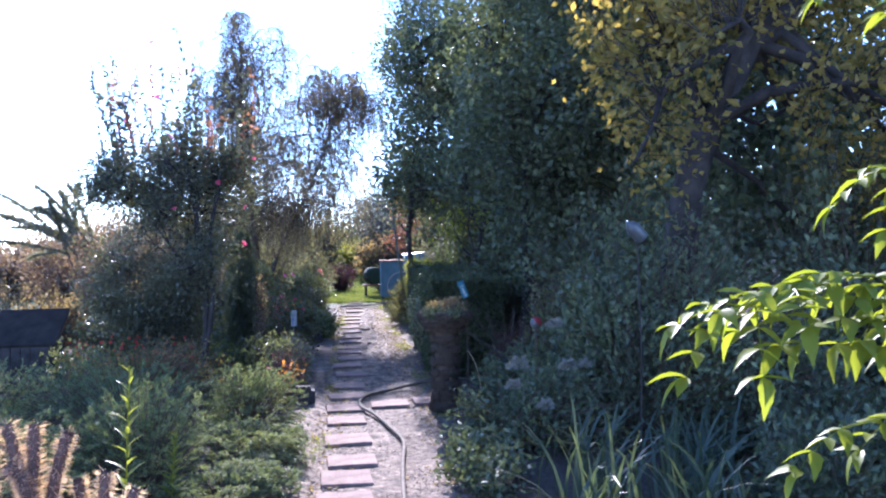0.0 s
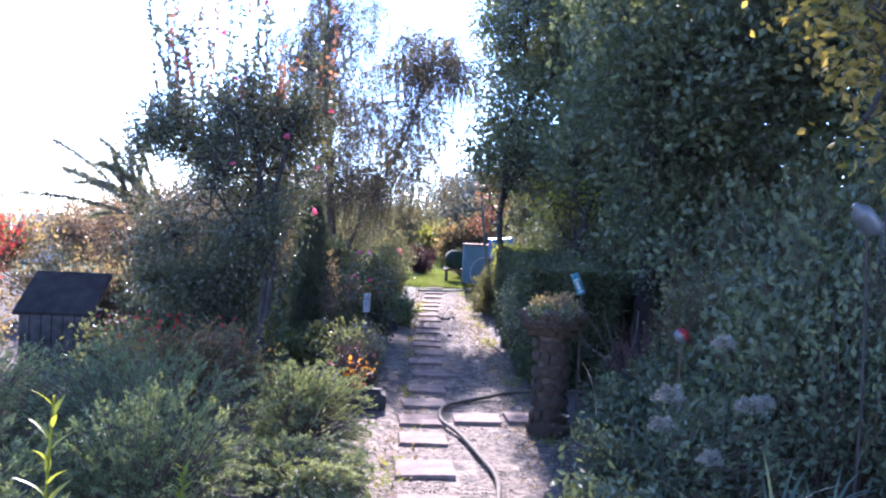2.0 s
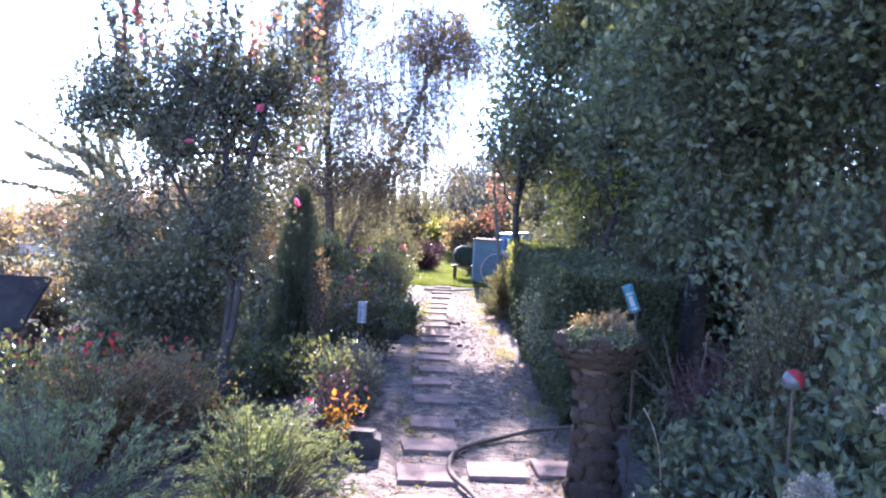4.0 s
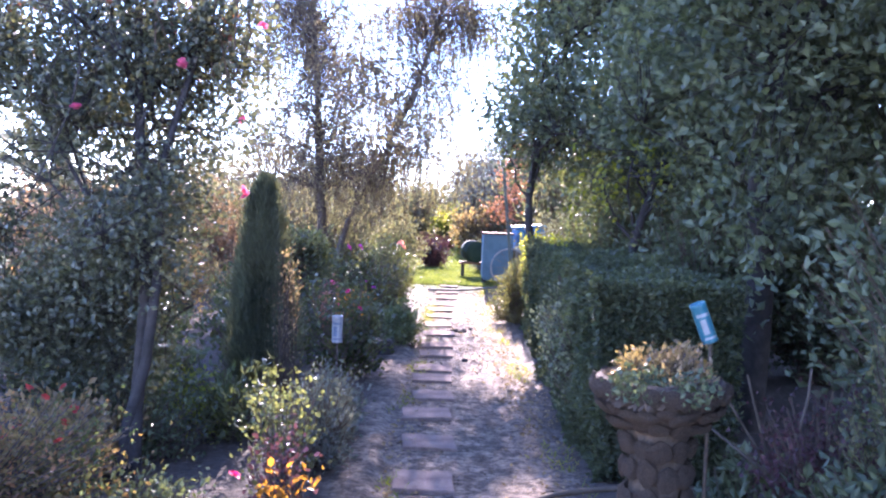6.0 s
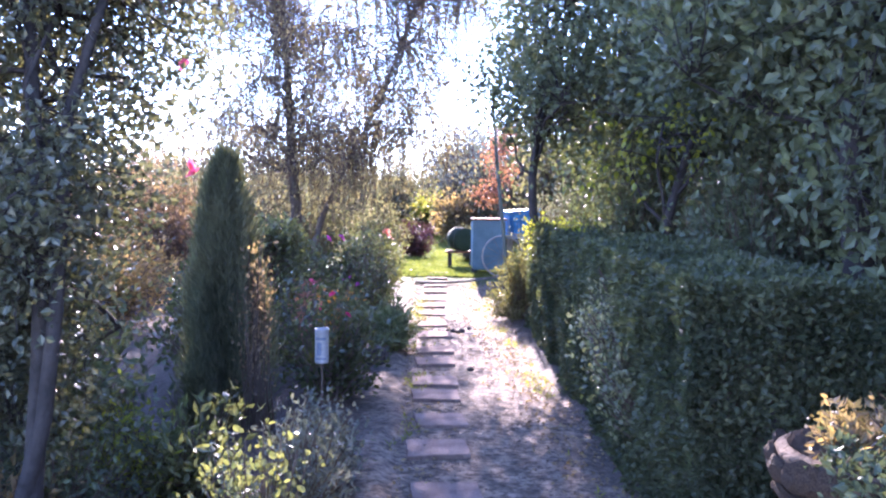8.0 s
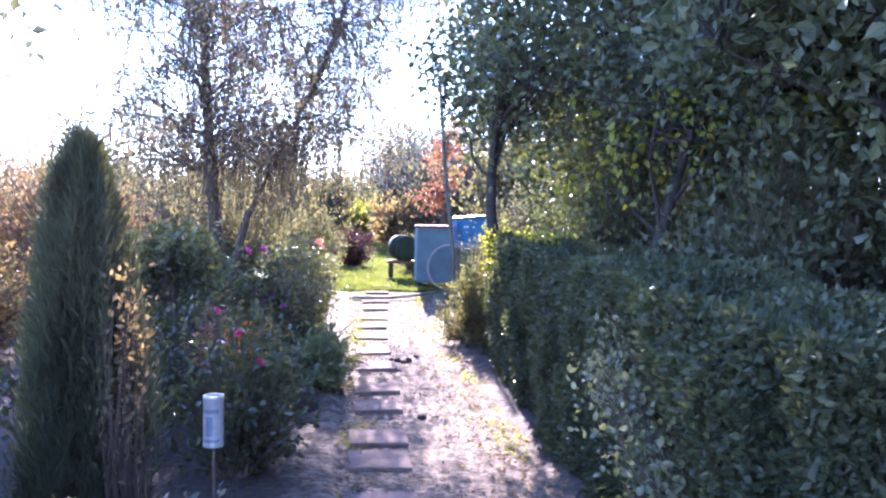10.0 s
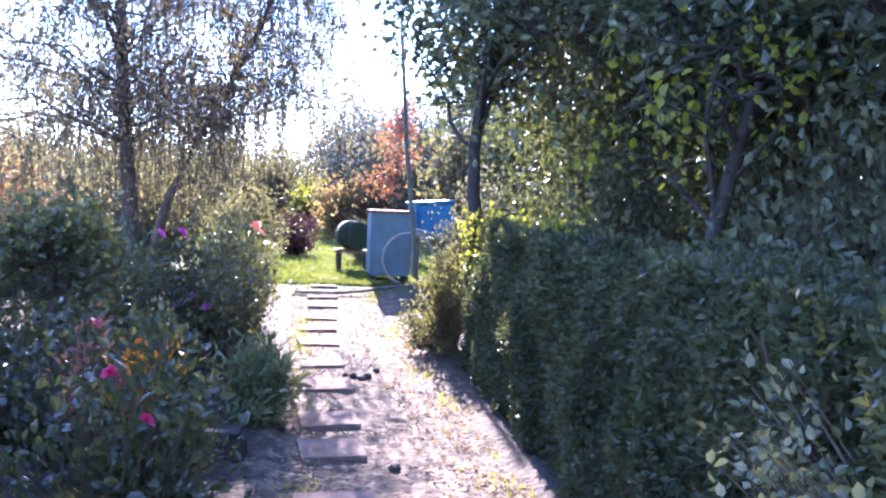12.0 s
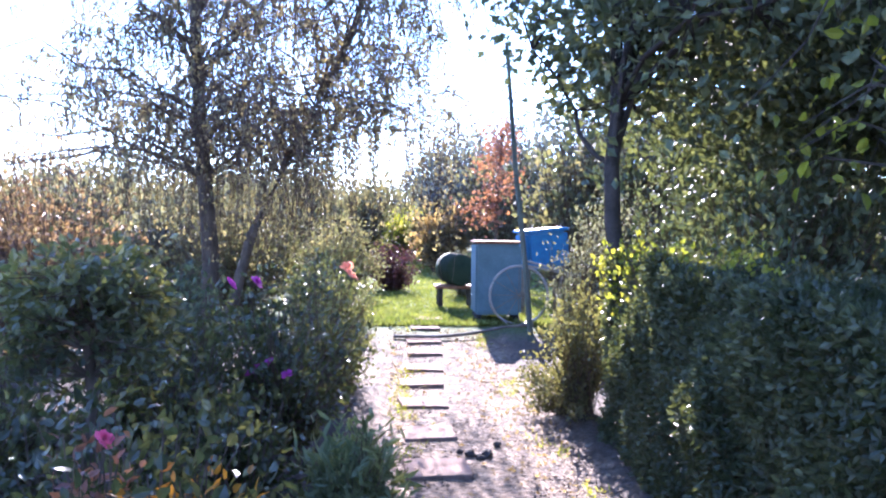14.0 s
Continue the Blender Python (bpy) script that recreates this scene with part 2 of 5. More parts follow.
def box(size, bevel=0.005, at=(0, 0, 0), rough=0.0):
    bm = bmesh.new()
    bmesh.ops.create_cube(bm, size=1)
    bmesh.ops.scale(bm, vec=size, verts=bm.verts[:])
    if bevel:
        bmesh.ops.bevel(bm, geom=bm.edges[:], offset=bevel, segments=2, affect="EDGES")
    for v in bm.verts:
        v.co += Vector(at) + Vector([random.uniform(-rough, rough) for _ in range(3)])
    return bm


def gz(y):
    """Height of the ground: level by the slabs, a little higher on the lawn."""
    s = min(1.0, max(0.0, (y - 18.5) / 3.5))
    return -0.12 + 0.2 * s * s * (3 - 2 * s)


def fall(x):
    """How far the land drops away beyond the garden's edge."""
    s = min(1.0, max(0.0, (-8 - x) / 10))
    return -2.0 * s * s * (3 - 2 * s)


def unit(a):
    return a / np.maximum(np.linalg.norm(a, axis=-1, keepdims=True), 1e-6)


def rand_dirs(n, up=0.0):
    d = rng.normal(size=(n, 3))
    d[:, 2] += up
    return unit(d)


def leaves(at, way, length, width, fold=0.3, curl=0.22):
    """Oval pointed leaves folded along the rib and curled down, seven vertices and six faces each. length and width may be arrays."""
    n = len(at)
    length = np.broadcast_to(length, n)[:, None]
    width = np.broadcast_to(width, n)[:, None]
    side = unit(np.cross(way, rand_dirs(n)))
    nor = np.cross(side, way)
    v = np.empty((n, 7, 3), np.float32)
    v[:, 0] = at
    for k, (t, w, sg) in enumerate(((0.22, 0.40, 1), (0.6, 0.46, 1), (1.0, 0.0, 1), (0.6, 0.46, -1), (0.22, 0.40, -1))):
        v[:, k + 1] = at + way * length * t + side * width * (w * sg) + nor * (width * fold * w - length * curl * t * t)
    v[:, 6] = at + way * length * 0.45 - nor * length * curl * 0.2
    f = np.array([[0, 1, 6], [1, 2, 6], [2, 3, 6], [3, 4, 6], [4, 5, 6], [5, 0, 6]])
    return v.reshape(-1, 3), (f[None] + 7 * np.arange(n)[:, None, None]).reshape(-1, 3)


def small_leaves(at, way, length, width):
    """Diamond leaves folded along the rib, two faces each."""
    n = len(at)
    length = np.broadcast_to(length, n)[:, None]
    width = np.broadcast_to(width, n)[:, None]
    side = unit(np.cross(way, rand_dirs(n)))
    nor = np.cross(side, way)
    v = np.empty((n, 4, 3), np.float32)
    v[:, 0] = at
    v[:, 1] = at + way * length * 0.45 + side * width * 0.5 + nor * width * 0.2
    v[:, 2] = at + way * length
    v[:, 3] = at + way * length * 0.45 - side * width * 0.5 + nor * width * 0.2
    f = np.array([[0, 1, 2], [0, 2, 3]])
    return v.reshape(-1, 3), (f[None] + 4 * np.arange(n)[:, None, None]).reshape(-1, 3)


def bends(start, end, lift, seg=5):
    """Curved runs from start to end, bowed by lift (one vector each)."""
    t = np.linspace(0, 1, seg + 1)[None, :, None]
    s, e, l = start[:, None], end[:, None], lift[:, None]
    return s + (e - s) * t + l * (4 * t * (1 - t))


def tubes(runs, r0, r1, sides=4):
    """Tapered tubes along runs (k, m, 3); r0 and r1 are radii at both ends, each a number or k numbers."""
    runs = np.asarray(runs, float)
    k, m, _ = runs.shape
    tan = unit(np.gradient(runs, axis=1))
    ref = np.where(np.abs(tan[..., 2:3]) > 0.9, np.array([1.0, 0, 0]), np.array([0, 0, 1.0]))
    a = unit(np.cross(tan, ref))
    b = np.cross(tan, a)
    r0, r1 = np.broadcast_to(r0, k)[:, None], np.broadcast_to(r1, k)[:, None]
    rad = (r0 + (r1 - r0) * np.linspace(0, 1, m)[None])[..., None, None]
    ang = np.linspace(0, 2 * np.pi, sides, endpoint=False)
    ring = a[:, :, None] * np.cos(ang)[:, None] + b[:, :, None] * np.sin(ang)[:, None]
    v = runs[:, :, None] + ring * rad
    i = np.arange(m - 1)[:, None] * sides
    j = np.arange(sides)
    f = np.stack([i + j, i + (j + 1) % sides, i + sides + (j + 1) % sides, i + sides + j], -1).reshape(-1, 4)
    return v.reshape(-1, 3), (f[None] + (m * sides) * np.arange(k)[:, None, None]).reshape(-1, 4)


def join(*pairs):
    vs, fs, n = [], [], 0
    for v, f in pairs:
        vs.append(v)
        fs.append(f + n)
        n += len(v)
    return np.concatenate(vs), np.concatenate(fs)


def in_blobs(blobs, n, hollow=0.5, gap=0.0, seed=0):
    """Points in ellipsoids (x, y, z, rx, ry, rz), thicker towards the skin, with ragged gaps."""
    blobs = np.array(blobs, float)
    vol = blobs[:, 3:].prod(1) ** 0.8
    pick = rng.choice(len(blobs), n, p=vol / vol.sum())
    r = rng.uniform(hollow ** 3, 1, n) ** (1 / 3)
    p = rand_dirs(n) * r[:, None]
    p = p * blobs[pick, 3:] * rng.uniform(0.88, 1.14, (n, 1)) + blobs[pick, :3]
    if gap:
        keep = [noise.noise(Vector(q) * 1.9 + Vector((seed, 0, 0))) > gap - 0.5 for q in p]
        p = p[np.array(keep)]
    return p


def plant(name, at, label, category, blobs, twigs=300, per=14, size=(0.06, 0.035), leaf="tree", wood="twig", foot=0.12,
          stem=0.006, trunk=None, hollow=0.35, gap=0.3, spread=0.1, up=0.3, droop=0.0, fancy=False, group="", run=0.5, limbs=0, crown="foliage"):
    """A bush or tree: wood from the foot (or from the top of a trunk) to twig ends in the blobs, leaves along the outer run of each twig."""
    ob = thing(name, at, label, category, group)
    seed = at[0] * 3.1 + at[1]
    ends = in_blobs(blobs, twigs, hollow, gap, seed)
    k = len(ends)
    if trunk is None:
        a = rng.uniform(0, 2 * np.pi, k)
        r = foot * np.sqrt(rng.uniform(0, 1, k))
        starts = np.stack([r * np.cos(a), r * np.sin(a), np.full(k, -0.02)], 1)
        lift = np.stack([np.zeros(k), np.zeros(k), 0.12 * np.linalg.norm(ends[:, :2], axis=1)], 1)
    else:
        pts, r0, r1 = trunk
        line = np.array(pts, float)
        tt = np.linspace(0, len(line) - 1, 10)
        fine = np.stack([np.interp(tt, np.arange(len(line)), line[:, c]) for c in range(3)], 1)
        fine += rng.normal(scale=r0 * 0.15, size=fine.shape) * np.linspace(0, 1, 10)[:, None]
        tv = tubes(fine[None], r0, r1, 9)
        put("trunk", mesh_np("trunk", *tv, wood, True), ob)
        if limbs:
            tips = in_blobs(blobs, limbs, 0.2)
            f0 = fine[rng.integers(5, 10, len(tips))]
            lr = bends(f0, tips, rng.normal(scale=0.22, size=(len(tips), 3)) + [0, 0, 0.1], 6)
            lr[:, 1:] += rng.normal(scale=0.05, size=lr[:, 1:].shape)
            for one in lr:
                put("limb", mesh_np("limb", *tubes(one[None], r1 * 0.6, r1 * 0.15, 6), wood, True), ob)
            hubs = lr[:, 2:].reshape(-1, 3)
        else:
            hubs = fine[5:]
        near = np.argmin(np.linalg.norm(ends[:, None] - hubs[None], axis=2) + rng.uniform(0, 0.25, (k, len(hubs))), 1)
        starts = hubs[near]
        lift = rng.normal(scale=0.05, size=(k, 3)) + [0, 0, 0.06]
    runs = bends(starts, ends, lift, 5)
    put("brushwood", mesh_np("brushwood", *tubes(runs[:, [0, 2, 5]], stem, stem * 0.35, 3), wood), ob, kind="stuff")
    n = k * per
    which = rng.integers(0, k, n)
    t = 1 - run * rng.uniform(0, 1, n) ** 1.3
    f = t * 5
    i = np.minimum(f.astype(int), 4)
    p = runs[which, i] * (1 - (f - i))[:, None] + runs[which, i + 1] * (f - i)[:, None]
    p = p + rng.normal(scale=spread, size=(n, 3))
    along = unit(runs[which, 5] - runs[which, 3])
    way = unit(along * 0.6 + rand_dirs(n) + [0, 0, up - droop])
    ln = size[0] * rng.uniform(0.6, 1.25, n)
    make = leaves if fancy else small_leaves
    keep = p[:, 2] > 0.0
    put(crown, mesh_np(crown, *make(p[keep], way[keep], ln[keep], (ln * size[1] / size[0])[keep]), leaf), ob, kind="stuff")
    return ob


def flower_mesh(name, mat, petals=16, r=0.045, flat=0.35):
    """A double flower: rings of broad cupped petals."""
    vs, fs = [], []
    for i in range(petals):
        a, q = i * 2.4, (i + 1) / petals
        tilt = flat + (1 - q) * 1.1
        d = np.array([math.cos(a) * math.cos(tilt), math.sin(a) * math.cos(tilt), math.sin(tilt)])
        s = np.array([-math.sin(a), math.cos(a), 0])
        ln = r * (0.45 + 0.55 * q)
        b = len(vs)
        vs += [d * ln * 0.1, d * ln * 0.55 + s * ln * 0.42, d * ln + s * ln * 0.3 - np.array([0, 0, 0.1 * ln]), d * ln * 1.05 - s * ln * 0.3 - np.array([0, 0, 0.1 * ln]), d * ln * 0.55 - s * ln * 0.42]
        fs += [[b, b + 1, b + 2], [b, b + 2, b + 3], [b, b + 3, b + 4]]
    return mesh_np(name, vs, fs, mat)


FLOWERS = {c: flower_mesh("flower_" + c, c) for c in ("pink", "crimson", "magenta", "salmon", "red", "cream", "amber")}


def bloom(parent, colour, places, size=1.0, label=""):
    for p in places:
        ob = put("flower", FLOWERS[colour], parent, label, Vector(p) - parent.location, (random.uniform(0.3, 1.2), random.uniform(-0.4, 0.4), random.uniform(0, 6)))
        ob.scale = [size * random.uniform(0.85, 1.15)] * 3


# ---- ground ----
def build_ground():
    xs = np.concatenate([[-400, -120, -50, -25, -18, -16, -14], np.arange(-12, -0.8, 0.4), np.arange(-0.7, 1.71, 0.08), np.arange(2.0, 12.01, 0.4), [25, 50, 120, 400]])
    ys = np.concatenate([[-60, -20, -8], np.arange(-3, 4.3, 0.3), np.arange(4.4, 22.01, 0.09), np.arange(22.3, 30, 0.4), [36, 45, 60, 90, 150, 300, 700]])
    v = []
    for y in ys:
        for x in xs:
            bed = 0.0 if -0.32 + 0.022 * y < x < 1.0 + 0.02 * y or abs(x) > 12 or y > 21 else 0.035
            lump = 0.009 * noise.noise(Vector((x * 2.1, y * 2.1, 0))) + 0.006 * noise.noise(Vector((x * 7, y * 7, 3)))
            v.append((x, y, gz(y) + fall(x) + bed + lump))
    w = len(xs)
    f = [(j * w + i, j * w + i + 1, (j + 1) * w + i + 1, (j + 1) * w + i) for j in range(len(ys) - 1) for i in range(w - 1)]
    g = new("ground", mesh_np("ground", v, f, "ground", True))
    tagged(g, "trodden sandy path between dark garden soil and turf", "ground", kind="structure")


build_ground()

# ---- stepping stones ----
STONES = [(-0.084, 5.76), (-0.035, 6.22), (-0.05, 6.93), (-0.05, 7.69), (-0.05, 8.29), (-0.02, 8.95), (0.015, 9.62), (0.045, 10.46), (0.03, 11.28),
          (0.08, 11.94), (0.075, 12.7), (0.09, 13.2), (0.12, 14.08), (0.145, 14.69), (0.18, 15.66), (0.185, 16.48), (0.2, 17.45), (0.23, 18.3),
          (0.3, 19.0), (0.34, 19.7), (0.36, 20.25), (0.42, 20.95), (0.5, 21.6), (0.40, 8.42), (0.82, 8.5), (-0.1, 5.25), (-0.1, 4.6)]


def slab_mesh(w, d, seed):
    """A worn concrete slab: chipped outline, slightly dished top."""
    n, v, f = 9, [], []
    for z in (-0.05, 0.014, 0.02):
        for j in range(n):
            for i in range(n):
                x, y = (i / (n - 1) - 0.5) * w, (j / (n - 1) - 0.5) * d
                edge = i in (0, n - 1) or j in (0, n - 1)
                chip = noise.noise(Vector((x * 14, y * 14, seed)))
                pull = (1 - 0.035 * max(0, chip)) * (0.975 if z == 0.02 else 1.0) if edge else 1
                top = 0.004 * noise.noise(Vector((x * 9, y * 9, seed + 7))) if z > 0 else 0
                v.append((x * pull + 0.004 * chip, y * pull + 0.004 * noise.noise(Vector((y * 14, x * 14, seed + 3))), z + top))
    m = n * n
    f += [(2 * m + j * n + i, 2 * m + j * n + i + 1, 2 * m + (j + 1) * n + i + 1, 2 * m + (j + 1) * n + i) for j in range(n - 1) for i in range(n - 1)]
    rim = [i for i in range(n)] + [j * n + n - 1 for j in range(1, n)] + [(n - 1) * n + i for i in range(n - 2, -1, -1)] + [j * n for j in range(n - 2, 0, -1)]
    for lay in (0, 1):
        f += [(lay * m + p, lay * m + q, (lay + 1) * m + q, (lay + 1) * m + p) for p, q in zip(rim, rim[1:] + rim[:1])]
    return mesh_np("stepping_stone", v, f, "slab")


slab_meshes = [slab_mesh(0.35 + 0.015 * (i % 3), 0.345 - 0.02 * (i % 2), i * 4.7) for i in range(6)]
for i, (x, y) in enumerate(STONES):
    ob = new("stepping_stone", slab_meshes[i % 6])
    ob.matrix_world = pose(x + 0.17, y + 0.16, gz(y) + 0.006, random.uniform(-1.2, 1.2), random.uniform(-1.5, 1.5), random.uniform(-1, 5))
    tagged(ob, "square pinkish concrete slab bedded in the sandy path", "stepping stone", "stepping stones along the path")

# ---- lawn and tufts ----
def blades(places, height, lean=0.5, width=0.006):
    n = len(places)
    way = unit(rng.normal(size=(n, 3)) * [lean, lean, 0.1] + [0, 0, 1])
    ln = height * rng.uniform(0.5, 1.3, n)
    return small_leaves(places, way, ln, width)


def on_ground(x, y, up=0.0):
    return np.stack([x, y, np.array([gz(v) for v in y]) + up], 1)


n = 40000
ly = 21.2 + 24 * rng.uniform(0, 1, n) ** 1.6
lx = rng.uniform(-0.2, 2.9, n) + (ly - 21) * rng.uniform(-0.05, 0.12, n)
lawn = new("grass", mesh_np("grass", *blades(on_ground(lx, ly), 0.065, 0.9, 0.018), "grass"))
tagged(lawn, "short sunlit green lawn grass", "grass", kind="stuff")
n = 4000
ty = rng.uniform(5, 21, n)
tx = np.where(rng.uniform(0, 1, n) < 0.5, 1.08 + 0.012 * (ty - 12) + rng.normal(scale=0.07, size=n), -0.12 + 0.03 * (ty - 6) + rng.normal(scale=0.07, size=n))
clump = np.array([noise.noise(Vector((a * 3, b * 1.3, 4))) > 0.12 for a, b in zip(tx, ty)])
tufts = new("grass_tufts", mesh_np("grass_tufts", *blades(on_ground(tx[clump], ty[clump]), 0.06, 1.0, 0.008), "lime"))
tagged(tufts, "sparse yellowish grass tufts along the path edge", "grass", kind="stuff")
n = 3600
dy = rng.uniform(4.5, 21, n)
dx = np.where(rng.uniform(0, 1, n) < 0.6, 1.02 + rng.normal(scale=0.16, size=n), -0.15 + 0.03 * (dy - 6) + rng.normal(scale=0.14, size=n))
litter = new("leaf_litter", mesh_np("leaf_litter", *small_leaves(on_ground(dx, dy, 0.012), unit(rng.normal(size=(n, 3)) * [1, 1, 0.25]), 0.035 * rng.uniform(0.5, 1.3, n), 0.02), "dry"))
tagged(litter, "dry fallen leaves and crumbs on the path edges", "leaf litter", kind="stuff")

n = 9000
py = rng.uniform(4.5, 21, n)
px = rng.uniform(-0.25, 1.25, n) + 0.03 * (py - 8)
keep = np.array([noise.noise(Vector((u * 2.5, v * 2.5, 9))) > -0.05 for u, v in zip(px, py)])
crumbs = new("soil_crumbs", mesh_np("soil_crumbs", *small_leaves(on_ground(px[keep], py[keep], 0.008), unit(rng.normal(size=(int(keep.sum()), 3)) * [1, 1, 0.5]), 0.02 * rng.uniform(0.4, 1.5, int(keep.sum())), 0.012), "crumb"))
tagged(crumbs, "brown crumbs of soil and bark strewn on the path", "soil crumbs", kind="stuff")

# ---- hedge ----
def hedge(name, at, size, n, leaf, label, seed, length=0.037):
    """A clipped hedge of stems and many small leaves, its faces uneven."""
    ob = thing(name, at, label, "hedge")
    ob.rotation_euler = (0, 0, -0.05)
    w, d, h = size
    p = rng.uniform(0, 1, (n, 3)) * [w, d, h]
    face = rng.uniform(0, 1, n)
    depth = np.abs(rng.normal(scale=0.07, size=n))
    left, top = face < 0.62, (face >= 0.62) & (face < 0.84)
    near, right = (face >= 0.84) & (face < 0.95), face >= 0.95
    p[left, 0], p[top, 2], p[near, 1], p[right, 0] = depth[left], h - depth[top], depth[near], w - depth[right]
    bulge = np.array([noise.noise(Vector((q[1] * 1.4, q[2] * 1.8, seed))) + 0.5 * noise.noise(Vector((q[1] * 5, q[2] * 3.2, seed))) for q in p])
    p[:, 0] += bulge * 0.13 * (1 - p[:, 0] / w)
    p[:, 2] += np.array([noise.noise(Vector((q[0] * 2.2, q[1] * 1.7, seed + 5))) for q in p]) * 0.1 * p[:, 2] / h
    out = np.where(left[:, None], [-1, 0, 0.5], np.where(top[:, None], [0, 0, 1], [0, -1, 0.5]))
    way = unit(out * 0.55 + rng.normal(size=(n, 3)))
    ln = length * rng.uniform(0.6, 1.3, n)
    stems = 160
    s = np.stack([rng.uniform(0.15, w - 0.1, stems), rng.uniform(0.05, d, stems), np.full(stems, -0.02)], 1)
    e = s + np.stack([rng.normal(scale=0.12, size=stems), rng.normal(scale=0.12, size=stems), np.full(stems, h * 0.92)], 1)
    put("stemwork", mesh_np("stemwork", *tubes(bends(s, e, rng.normal(scale=0.04, size=(stems, 3))), 0.012, 0.004, 4), "twig"), ob, kind="stuff")
    put("foliage", mesh_np("foliage", *small_leaves(p, way, ln, ln * 0.55), leaf), ob, kind="stuff")
    return ob


hedge("clipped_hedge", (1.15, 9.8, -0.1), (0.85, 6.7, 1.2), 140000, "hedge", "clipped dark green privet hedge along the path", 3)
plant("variegated_shrub", (1.5, 10.6, -0.1), "variegated cream-edged spindle growing through the hedge face", "shrub",
      [(-0.4, 0.8, 0.92, 0.1, 0.12, 0.32), (-0.42, 0.45, 0.85, 0.1, 0.18, 0.42), (-0.44, 0.15, 0.75, 0.1, 0.12, 0.42)], 300, 15, (0.034, 0.023), "varieg", gap=0.42, spread=0.05, fancy=True)
plant("boxwood", (1.5, 17.15, -0.1), "upright boxwood shoots at the end of the hedge", "shrub",
      [(0, 0, 0.5, 0.26, 0.4, 0.5), (-0.14, -0.35, 0.42, 0.24, 0.35, 0.45), (-0.25, 0.1, 0.3, 0.22, 0.4, 0.32)], 330, 34, (0.035, 0.024), "box", spread=0.03, run=0.75, gap=0.2, up=0.6)
plant("golden_creeper", (1.62, 15.6, 0.3), "golden leaved creeper lying on the hedge top", "creeper",
      [(-0.1, 0.2, 0.82, 0.22, 0.6, 0.12), (0.15, -0.8, 0.84, 0.2, 0.6, 0.08), (-0.05, 0.7, 0.72, 0.2, 0.3, 0.12)], 190, 14, (0.042, 0.03), "lime", spread=0.05, gap=0.42)

# ---- trees and thicket behind the hedge ----
plant("shade_tree", (1.6, 16.3, -0.1), "tall dense shade tree with dark leaves behind the hedge", "tree",
      [(1.02, 0.05, 4.9, 1.6, 2.4, 1.7), (0.42, 1.45, 5.4, 1.1, 1.6, 1.5), (2.32, -2.45, 4.2, 1.8, 2.2, 2), (-0.05, -0.15, 3.4, 0.6, 1.2, 0.6), (0.02, 0.95, 2.9, 0.75, 1, 0.65), (0.32, -0.65, 2.7, 0.85, 1, 0.55), (1.42, -1.65, 2.5, 0.9, 1.2, 0.75), (1.92, -0.55, 2.6, 0.9, 1.6, 0.9), (-0.3, 0.9, 3.4, 0.35, 0.7, 0.75), (0.6, -0.4, 2.6, 0.7, 0.8, 0.55), (0.15, 0.3, 2.35, 0.6, 0.8, 0.4), (0.9, 0.2, 2.2, 0.6, 0.8, 0.45)],
      2500, 40, (0.082, 0.052), "dense", "darkbark", trunk=([(0, 0, 0), (0.04, 0, 0.6), (-0.05, 0, 1.1), (-0.12, 0.02, 1.6), (-0.06, 0.1, 2.2), (0.2, 0.3, 3.2), (0.6, 0.6, 4.6)], 0.066, 0.035),
      stem=0.007, spread=0.15, gap=0.38, limbs=14, hollow=0.2, crown="crown")
plant("shade_tree", (2.6, 11.2, -0.1), "dense dark tree overhanging the hedge", "tree",
      [(0.4, 0.2, 3.6, 1.6, 2.0, 1.7), (0.9, -1.6, 4.0, 1.5, 1.6, 1.9), (0.6, 1.6, 3.2, 1.4, 1.4, 1.4), (-0.5, 0.2, 2.7, 0.7, 1.2, 0.6), (0.8, 0.3, 5.4, 1.6, 1.8, 1.3), (-0.15, -0.45, 1.6, 0.6, 0.5, 0.65)],
      1500, 46, (0.082, 0.052), "dense", "darkbark", trunk=([(0, 0, 0), (0.05, 0, 1.2), (0, 0.1, 2.2), (0.3, 0.2, 4)], 0.12, 0.05),
      stem=0.008, spread=0.16, gap=0.3, limbs=14, hollow=0.2, crown="crown")
plant("leaning_tree", (2.45, 14.0, -0.1), "leaning dark trunk with large sunlit lime leaves", "tree",
      [(-0.6, 0.3, 2.0, 0.5, 0.6, 0.45), (-0.1, 0.1, 2.1, 0.6, 0.7, 0.5), (0.7, -0.4, 2.2, 0.7, 0.8, 0.6)],
      90, 6, (0.072, 0.05), "lime", "darkbark", trunk=([(-0.3, 0, 0), (-0.1, 0, 1.2), (0.2, 0.1, 2.2)], 0.07, 0.03), stem=0.006, spread=0.08, gap=0.35, limbs=8, fancy=True, droop=0.8, crown="crown")
